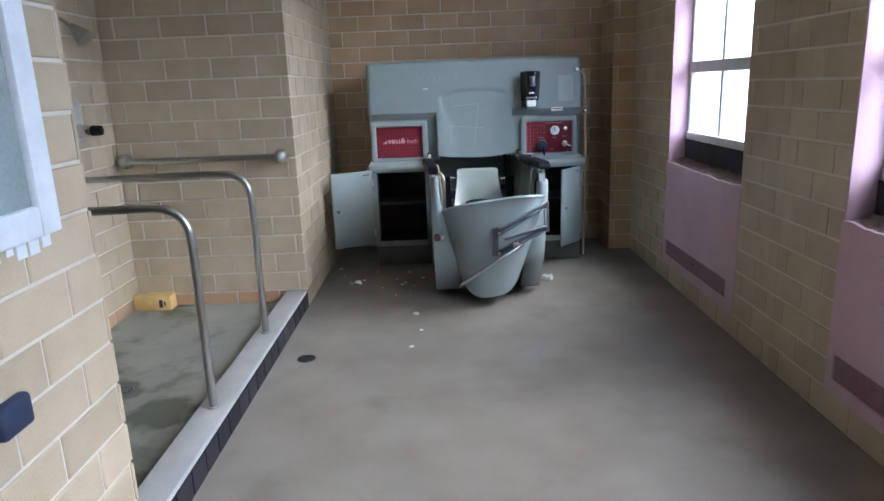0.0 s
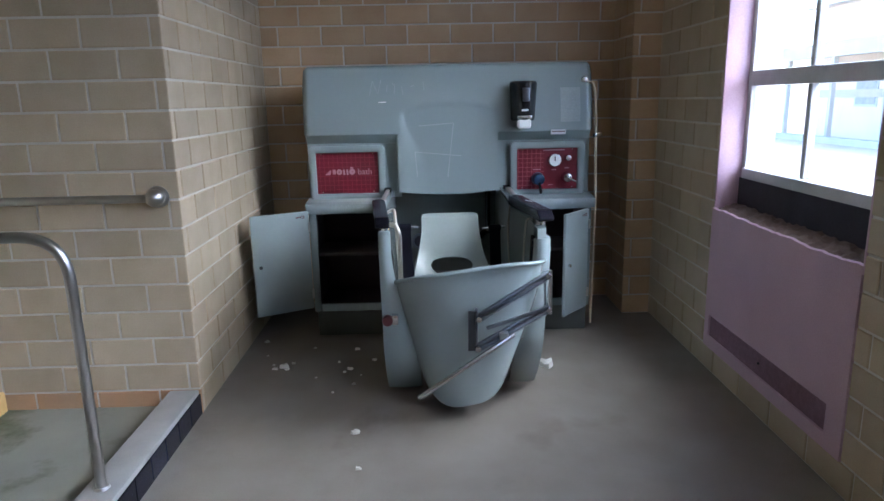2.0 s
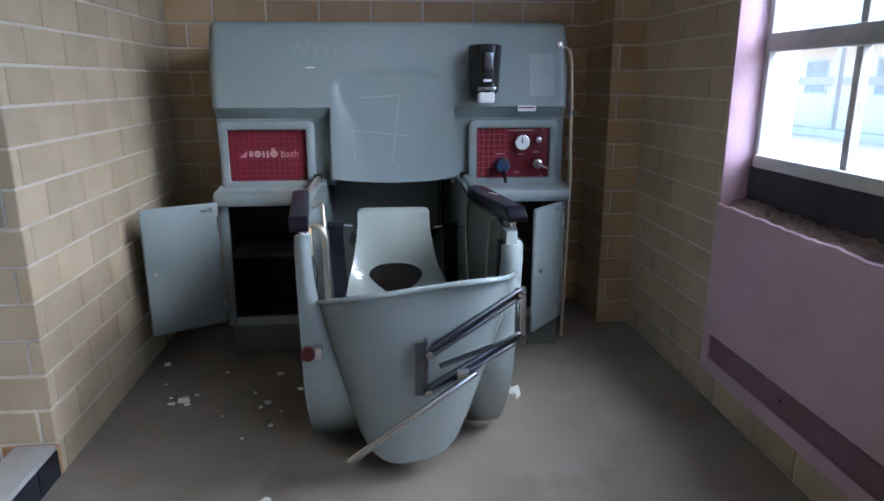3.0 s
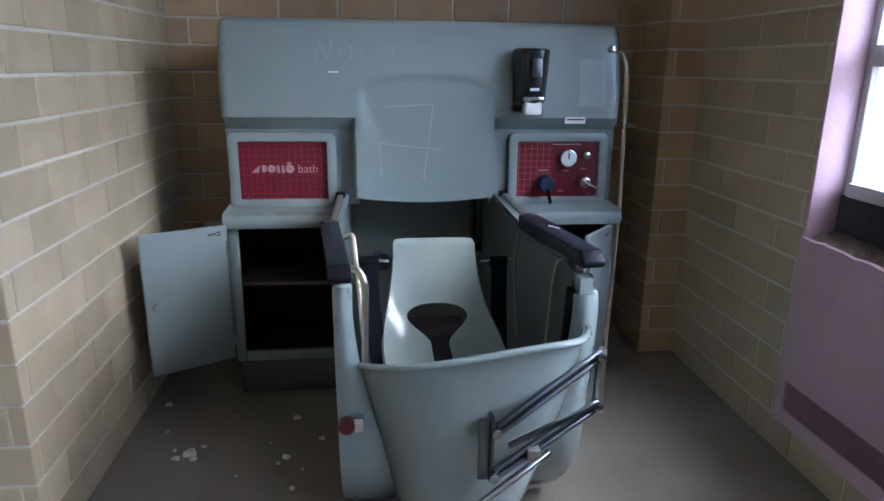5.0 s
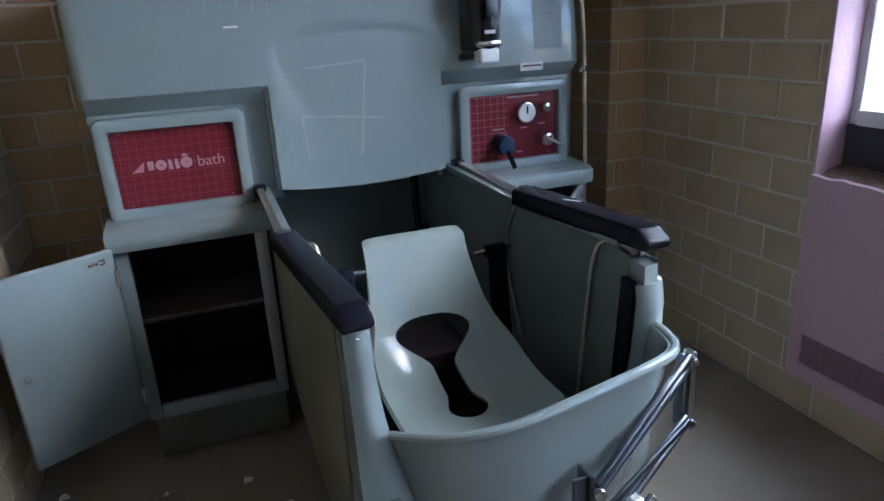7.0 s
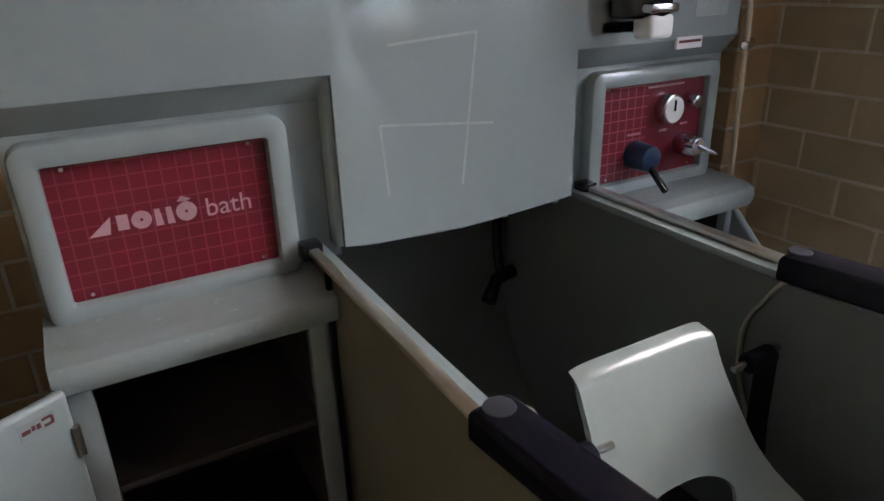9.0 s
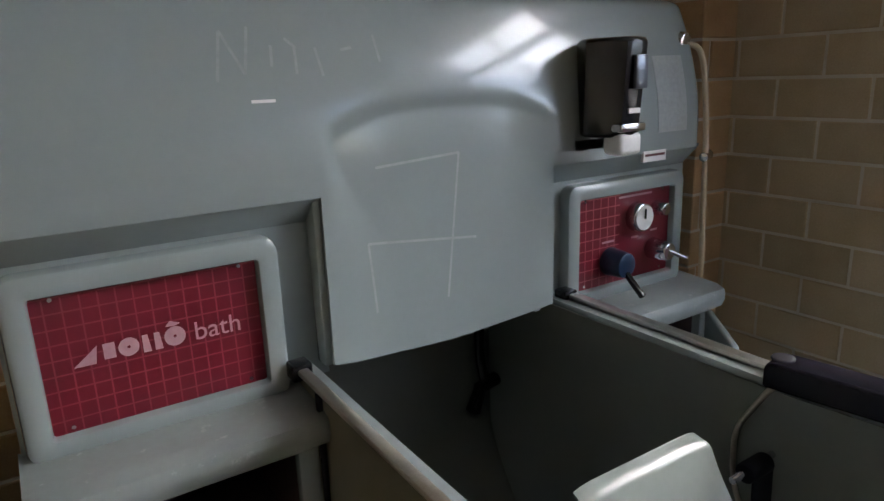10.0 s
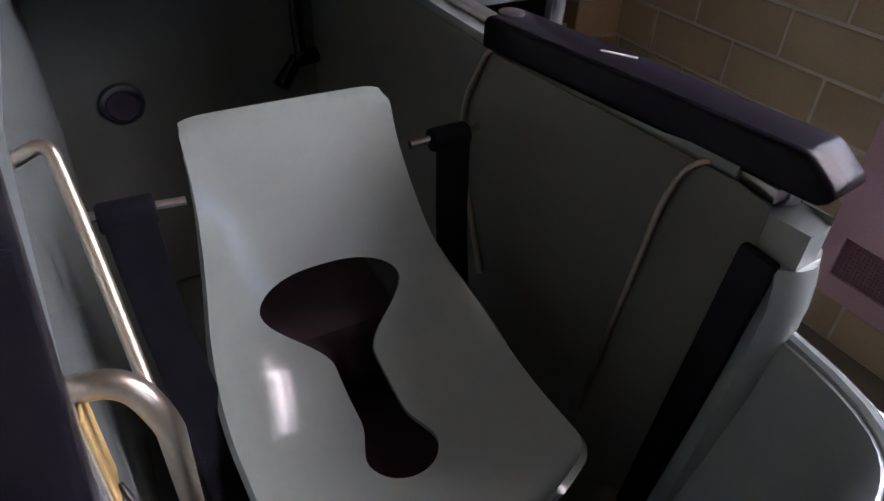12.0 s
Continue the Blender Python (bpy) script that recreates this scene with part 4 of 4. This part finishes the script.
def seat_surface(u, v):
    s = 2 * u - 1
    y = z = 0.0
    for o in (-0.06, -0.03, 0, 0.03, 0.06):
        a, b = seat_profile(min(1, max(0, v + o)))
        y, z = y + a / 5, z + b / 5
    if v < 0.05:
        y += 0.025 * (1 - v / 0.05) ** 2
    z -= 0.007 * abs(s) ** 10 * smooth(0.07, 0.0, v)
    half = 0.157 + 0.058 * smooth(0.1, 0.7, v) - 0.09 * smooth(0.88, 1.0, v) ** 2
    half *= 1 - 0.03 * smooth(0.04, 0, v)
    curl = abs(s) ** 3
    z += 0.055 * curl * smooth(0.3, 0.6, v)
    y -= 0.035 * curl * smooth(0.0, 0.4, v) * (1 - smooth(0.5, 0.8, v))
    return (1.272 + 0.024 * smooth(0.3, 1.0, v) + half * s, y, z)


def keyhole(v):
    """Half width of the opening, as a share of the seat's, down the seat."""
    if v < 0.37 or v > 0.81:
        return 0.0
    if v < 0.43:
        return 0.60 * max(0.0, 1 - ((0.43 - v) / 0.06) ** 2) ** 0.4
    if v < 0.57:
        return 0.60 - 0.44 * smooth(0.43, 0.57, v)
    if v < 0.68:
        return 0.16
    return (0.16 + 0.10 * smooth(0.68, 0.76, v)) * math.sqrt(max(0.0, 1 - max(0, (v - 0.75) / 0.06) ** 2))


def seat_mesh():
    """Two halves that part round the keyhole and join above and below it."""
    bm = bmesh.new()
    rows = sorted(set([i / 100 for i in range(101)] + [0.37 + 0.06 * (1 - math.cos(k * math.pi / 24)) for k in range(9)] + [0.81 - 0.06 * (1 - math.cos(k * math.pi / 24)) for k in range(9)]))
    n = 26
    for sgn in (-1, 1):
        grid = []
        for v in rows:
            w = keyhole(v)
            line = []
            for k in range(n + 1):
                s = sgn * (w + (1 - w) * k / n)
                u = 0.5 + 0.5 * s
                e = 1e-3
                p = Vector(seat_surface(u, v))
                du = Vector(seat_surface(min(1, u + e), v)) - Vector(seat_surface(max(0, u - e), v))
                dv = Vector(seat_surface(u, min(1, v + e))) - Vector(seat_surface(u, max(0, v - e)))
                nm = du.cross(dv).normalized()
                line.append((bm.verts.new(p), bm.verts.new(p + nm * 0.011)))
            grid.append((w, line))
        for (wa, a), (wb, c) in zip(grid, grid[1:]):
            for k in range(n):
                bm.faces.new((a[k][0], a[k + 1][0], c[k + 1][0], c[k][0]))
                bm.faces.new((a[k][1], c[k][1], c[k + 1][1], a[k + 1][1]))
            bm.faces.new((a[n][0], a[n][1], c[n][1], c[n][0]))
            if wa > 0 or wb > 0:
                bm.faces.new((a[0][1], a[0][0], c[0][0], c[0][1]))
        for line in (grid[0][1], grid[-1][1]):
            for k in range(n):
                bm.faces.new((line[k][0], line[k + 1][0], line[k + 1][1], line[k][1]))
    bmesh.ops.remove_doubles(bm, verts=bm.verts, dist=2e-4)
    return bm


part("seat", seat_mesh(), M_SEAT, bath, "cream-grey moulded seat with keyhole opening")
# added dark blocks: the shade seen through the keyhole
part("keyhole_shade", bx(1.15, 1.40, 0.424, 0.64, 0.13, 0.55, 0.02), M_DARKIN, bath)
part("keyhole_shade", bx(1.14, 1.41, 0.0, 0.42, 0.13, 0.41, 0.02), M_DARKIN, bath)


def strap(points, width, name="strap"):
    """A flat webbing strap laid along points, its width across x."""
    bm = bmesh.new()
    rows = []
    for p in rounded(points, 0.05, 5):
        rows.append([bm.verts.new((p.x + dx, p.y + dy, p.z)) for dx, dy in ((-width / 2, 0), (width / 2, 0), (width / 2, 0.005), (-width / 2, 0.005))])
    for a, b in zip(rows, rows[1:]):
        for k in range(4):
            bm.faces.new((a[k], a[(k + 1) % 4], b[(k + 1) % 4], b[k]))
    bm.faces.new(rows[0])
    bm.faces.new(rows[-1])
    return bm


FALLS = {-1: ((0, -0.018, 0), (0.004, -0.02, -0.14), (0.03, -0.2, -0.33), (0.055, -0.42, -0.37)), 1: ((0, -0.018, 0), (0.004, -0.02, -0.16), (0.01, -0.05, -0.40))}
for sgn, x, yy, zz in ((-1, 1.026, 0.44, 0.842), (1, 1.516, 0.50, 0.815)):
    part("strap_bar", rod((x - 0.07 * sgn, yy, zz), (x + 0.055 * sgn, yy, zz + 0.008), 0.007, 0.007, 10), M_CHROME, bath)
    part("strap_roll", rod((x - 0.034, yy, zz), (x + 0.034, yy, zz), 0.02, 0.02, 16, 0.005), M_STRAP, bath, "rolled black webbing")
    part("strap", strap([(x + a, yy + b, zz + c) for a, b, c in FALLS[sgn]], 0.06), M_STRAP, bath, "black webbing seat strap")

# bent tubes along the inside of the tub
part("tube_handle", tube(rounded([(0.925, 0.485, 0.915), (0.968, 0.475, 0.94), (0.978, 0.42, 0.85), (1.005, 0.18, 0.62)], 0.05), 0.009, 12), M_SATIN, bath)
part("tube_handle", tube(rounded([(0.940, 0.085, 0.922), (0.992, 0.07, 0.930), (1.012, 0.055, 0.885), (1.0, 0.24, 0.35)], 0.05), 0.0115, 12), M_SATIN, bath)
part("tube_handle", tube(rounded([(1.640, 0.52, 0.938), (1.604, 0.535, 0.935), (1.603, 0.60, 0.82), (1.603, 0.595, 0.70), (1.603, 0.50, 0.50)], 0.04), 0.0055, 12), M_SATIN, bath)
part("tube_handle", tube(rounded([(1.680, 0.105, 0.930), (1.638, 0.128, 0.932), (1.633, 0.15, 0.87), (1.618, 0.19, 0.42)], 0.04), 0.0048, 12), M_SATIN, bath)
part("guide_rail", bar((1.652, 0.012, 0.868), (1.636, 0.05, 0.26), 0.018, 0.050, 0.005, (0, 1, 0)), M_BLACK, bath, "black guide rail")
part("warning_tag", bx(0.957, 0.960, 0.05, 0.10, 0.80, 0.92, 0.001, 1), M_WOOD, bath, "yellow warning tag")
part("cable", tube(rounded([(0.961, 0.075, 0.81), (0.972, 0.05, 0.79), (0.976, 0.10, 0.74), (0.962, 0.08, 0.66)], 0.03), 0.003, 8), M_PLASTIC, bath, "thin black cable")
# outlet and handset inside the tub
part("outlet", rod((1.09, 1.468, 0.548), (1.09, 1.442, 0.548), 0.062, 0.052, 28, 0.006), M_LINK, bath)
part("outlet_grid", rod((1.09, 1.4425, 0.548), (1.09, 1.438, 0.548), 0.040, 0.038, 20), M_VOID, bath)
part("faucet_pipe", tube(rounded([(1.562, 1.42, 0.985), (1.562, 1.42, 0.70), (1.562, 1.40, 0.63)], 0.05), 0.016, 12), M_PLASTIC, bath, "black faucet pipe")
part("faucet_body", rod((1.605, 1.395, 0.628), (1.525, 1.385, 0.618), 0.022, 0.018, 16, 0.004), M_PLASTIC, bath, "black faucet body")
part("faucet_spout", rod((1.545, 1.39, 0.625), (1.482, 1.35, 0.572), 0.018, 0.023, 16, 0.004), M_PLASTIC, bath, "black faucet spout")
# marks left on the splash panel
def mark(x0, z0, x1, z1):
    a, b = Vector((x0, 0, z0)), Vector((x1, 0, z1))
    side = Vector((-(b - a).z, 0, (b - a).x)).normalized() * 0.003
    bm = bmesh.new()
    rows = []
    for i in range(13):
        c = a.lerp(b, i / 12)
        row = []
        for k in (-1, 1):
            q = c + side * k
            row.append(bm.verts.new((q.x, splash((q.x - BX0) / (SX1 - BX0), (q.z - 0.94) / 0.80)[1] - 0.0135, q.z)))
        rows.append(row)
    for p, q in zip(rows, rows[1:]):
        bm.faces.new((p[0], q[0], q[1], p[1]))
    return bm


# finger-drawn wet lines, their glare put into the pale colour
for m4 in ((1.108, 1.352, 1.325, 1.366), (1.325, 1.366, 1.284, 1.025), (1.078, 1.19, 1.37, 1.16), (1.078, 1.19, 1.09, 1.03)):
    part("finger_line", mark(*m4), M_PALE, bath, "faint pale finger-drawn line", smooth=False)
part("label_chip", mark(0.858, 1.502, 0.905, 1.502), M_WHITE, bath, smooth=False)
ml = part("maker_label", bx(1.94, 2.035, 1.1415, 1.15, 1.282, 1.312), M_WHITE, bath, "small white label with a red band", smooth=False)
part("print_bar", bx(1.946, 2.029, 1.1407, 1.1416, 1.297, 1.304), M_REDK, ml, smooth=False)
# faint scratched strokes, too worn to read
for m4 in ((0.802, 1.54, 0.822, 1.632), (0.822, 1.632, 0.856, 1.552), (0.856, 1.552, 0.876, 1.64), (0.91, 1.565, 0.915, 1.605), (0.945, 1.618, 0.965, 1.60), (0.962, 1.60, 0.958, 1.55),
           (1.005, 1.60, 1.012, 1.545), (1.06, 1.595, 1.085, 1.60), (1.145, 1.57, 1.14, 1.625)):
    part("scratch", mark(*m4), M_SCRATCH, bath, "faint pale scratched stroke", smooth=False)
part("vent_cap", rod((2.158, 1.235, 1.618), (2.158, 1.188, 1.608), 0.028, 0.024, 20, 0.005), M_CHROME, bath)


part("faded_label", sheet(lambda u, v: tuple(Vector(splash((lerp(2.0, 2.125, u) - BX0) / (SX1 - BX0), (lerp(1.36, 1.57, v) - 0.94) / 0.80)) + Vector((0, -0.0125, 0))), 6, 10, 0.001), M_PALE, bath, "faded pale instruction label")
# stubs added in place of white plaster flakes on the wall behind
for z in (1.56, 1.49, 1.42):
    part("plaster_stub", rod((0.395, 1.34, z), (0.362, 1.335, z), 0.013, 0.016, 12, 0.003), M_DIAL, bath, "white stub standing for peeling plaster on the back wall")


# ---- small things ----
dis = thing("soap_dispenser", (1.735, 1.16, 1.34), "glossy black wall soap dispenser on the splash panel", "soap dispenser")
bm = prism([(1.722, 1.188), (1.690, 1.150), (1.672, 1.105), (1.690, 1.058), (1.722, 1.020), (1.757, 1.012), (1.792, 1.020), (1.824, 1.058), (1.842, 1.105), (1.824, 1.150), (1.792, 1.188)], 1.372, 1.612, axis="z")
bmesh.ops.bevel(bm, geom=[e for e in bm.edges if abs(e.verts[0].co.z - e.verts[1].co.z) < 0.01], offset=0.014, segments=3, profile=0.5, affect="EDGES")
for v in bm.verts:
    low = smooth(1.56, 1.37, v.co.z)
    v.co.x += (1.757 - v.co.x) * 0.12 * low
    if v.co.y < 1.11:
        v.co.y += 0.016 * low
part("body", bm, M_PLASTIC, dis)
part("back_plate", bx(1.668, 1.846, 1.145, 1.20, 1.325, 1.375, 0.012, 3), M_SHELF, dis, "scuffed pale back plate")
part("window_strip", bx(1.740, 1.784, 1.006, 1.018, 1.49, 1.57, 0.005), M_LINK, dis, "shiny level window")
part("push_bar", bx(1.718, 1.798, 1.028, 1.09, 1.328, 1.384, 0.013, 3), M_DIAL, dis, "pale push bar")
part("collar", bx(1.712, 1.803, 1.022, 1.09, 1.386, 1.408, 0.007), M_CHROME, dis, "shiny collar over the push bar")
part("print_bar", bx(1.738, 1.778, 1.0225, 1.0275, 1.432, 1.444), M_WHITE, dis, smooth=False)

ho = thing("hose", (2.24, 1.15, 0.0), "beige plastic hose running up beside the bath", "hose")
part("tube", tube(rounded([(2.165, 1.22, 1.60), (2.205, 1.18, 1.60), (2.220, 1.165, 1.54), (2.226, 1.15, 1.36), (2.234, 1.14, 0.90), (2.226, 1.15, 0.02)], 0.05), 0.0085, 12), M_PIPE, ho)
part("valve", rod((2.215, 1.145, 1.27), (2.262, 1.165, 1.275), 0.014, 0.018, 14, 0.003), M_CHROME, ho)


pl = thing("peeling_plaster", (0.2, Y_BACK, 2.39), "white plaster flakes peeling off the block wall", "peeling plaster")
rnd = random.Random(11)
for i in range(9):
    x, w = 0.0 + 0.048 * i + 0.02, rnd.uniform(0.02, 0.04)
    z0, z1 = 2.58 + rnd.uniform(-0.02, 0.02), rnd.uniform(2.39, 2.46)
    curl = rnd.uniform(0.02, 0.06)
    part("flake", sheet(lambda u, v: (x + w * (u - 0.5) * (1 - 0.6 * v), Y_BACK - 0.006 - curl * v * v - 0.006 * math.sin(math.pi * u), lerp(z0, z1, v)), 3, 6, 0.003), M_PAPER, pl, smooth=False)


def scrap(x, y, size, seed):
    rnd = random.Random(seed)
    bm = bmesh.new()
    ring = []
    n = 9
    for i in range(n):
        a = 2 * math.pi * i / n
        r = size * rnd.uniform(0.45, 1.0)
        ring.append((x + r * math.cos(a), y + 0.8 * r * math.sin(a)))
    low = [bm.verts.new((a, b, 0.001)) for a, b in ring]
    high = [bm.verts.new((lerp(x, a, 0.85), lerp(y, b, 0.85), 0.004 + size * rnd.uniform(0.1, 0.45))) for a, b in ring]
    tip = bm.verts.new((x, y, 0.004 + size * 0.3))
    for i in range(n):
        j = (i + 1) % n
        bm.faces.new((low[i], low[j], high[j], high[i]))
        bm.faces.new((high[i], high[j], tip))
    bm.faces.new(low[::-1])
    return single("plaster_scrap", bm, M_PAPER, "small crumpled white plaster scrap on the floor", "debris", "scraps on the floor", smooth=False)


for i, (x, y, s) in enumerate(SCRAPS):
    scrap(x, y, s, i + 3)


# ---- wall blocks, tile by tile ----
def block_mesh(length, height, u, n, mat):
    """A glazed block with eased edges; u along the wall, n out of it."""
    me = bpy.data.meshes.new("block")
    e, d = 0.004, D + 0.004
    u, n = Vector(u), Vector(n)
    ring0 = [(0, 0), (length, 0), (length, height), (0, height)]
    ring1 = [(e, e), (length - e, e), (length - e, height - e), (e, height - e)]
    vs = [u * a + Vector((0, 0, b)) - n * d for a, b in ring0] + [u * a + Vector((0, 0, b)) - n * 0.003 for a, b in ring0] + [u * a + Vector((0, 0, b)) for a, b in ring1]
    fs = [(8, 9, 10, 11)] + [(k + o, (k + 1) % 4 + o, (k + 1) % 4 + o + 4, k + o + 4) for o in (0, 4) for k in range(4)]
    if u.cross(Vector((0, 0, 1))).dot(n) < 0:
        fs = [f[::-1] for f in fs]
    me.from_pydata([tuple(v) for v in vs], [], fs)
    me.materials.append(mat)
    return me


def lay_blocks(wall, start, u, n, length, holes=(), shift=0.0, rusty=False, mat=None):
    cache, count = {}, 0
    u3 = Vector(u)
    for c in range(25):
        za, zb = c * COURSE + JOINT / 2, (c + 1) * COURSE - JOINT / 2
        a = -BLOCK * (0.5 if c % 2 else 1.0) + shift - BLOCK
        while a < length:
            lo, hi = max(a + JOINT / 2, 0.0), min(a + BLOCK - JOINT / 2, length)
            a += BLOCK
            spans = [(lo, hi)] if hi - lo > 0.012 else []
            for h0, h1, hz0, hz1 in holes:
                if zb > hz0 + 0.01 and za < hz1 - 0.01:
                    spans = [s for p, q in spans for s in ((p, min(q, h0 - 0.001)), (max(p, h1 + 0.001), q)) if s[1] - s[0] > 0.012]
            for p, q in spans:
                key = (round(q - p, 3), c == 0 and rusty)
                if key not in cache:
                    cache[key] = block_mesh(key[0], zb - za, u, n, M_RUST if key[1] else (mat or M_BRICK))
                ob = new("block", cache[key])
                ob.parent = wall
                ob.location = Vector(start) + u3 * p + Vector((0, 0, za))
                count += 1
    return count


lay_blocks(wall_alcove, (0, 0.003, 0), (0, 1, 0), (1, 0, 0), Y_BACK - 0.003, shift=0.05)
lay_blocks(wall_shower_back, (X_SHOWER, 0, 0), (1, 0, 0), (0, -1, 0), -X_SHOWER, shift=0.1, rusty=True)
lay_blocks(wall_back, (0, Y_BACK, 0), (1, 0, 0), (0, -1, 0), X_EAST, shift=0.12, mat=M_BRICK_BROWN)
lay_blocks(wall_shower_side, (X_SHOWER, -3.2, 0), (0, 1, 0), (1, 0, 0), 3.2, shift=0.1, rusty=True)
lay_blocks(wall_near, (0, Y_END - 2.6, 0), (0, 1, 0), (1, 0, 0), 2.6, shift=0.14)
lay_blocks(wall_near, (-0.16, Y_END, 0), (1, 0, 0), (0, 1, 0), 0.16)
lay_blocks(wall_east, (X_EAST, Y_SPLIT, 0), (0, 1, 0), (-1, 0, 0), Y_BACK - Y_SPLIT, [(WINDOWS[0][0] - Y_SPLIT, WINDOWS[0][1] - Y_SPLIT, WIN_LO, WIN_HI)], shift=0.08)
lay_blocks(wall_east_b, (X_EAST, -3.56, 0), (0, 1, 0), (-1, 0, 0), Y_SPLIT + 3.56, [(WINDOWS[1][0] + 3.56, WINDOWS[1][1] + 3.56, WIN_LO, WIN_HI)], shift=0.03)
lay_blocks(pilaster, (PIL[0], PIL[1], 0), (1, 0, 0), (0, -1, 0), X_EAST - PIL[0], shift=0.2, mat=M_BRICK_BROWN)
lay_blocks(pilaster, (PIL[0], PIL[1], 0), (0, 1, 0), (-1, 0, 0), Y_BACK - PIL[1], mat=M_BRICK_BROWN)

tile = bx(-0.008, 0.0, 0, 0.146, 0.006, 0.112, 0.002, 1)
tile_mesh = finish("tile", tile, M_BLACK_TILE, smooth=False)
for i in range(17):
    ob = new("tile", tile_mesh)
    ob.parent = curb
    ob.location = (0, -0.152 - 0.152 * i, 0)
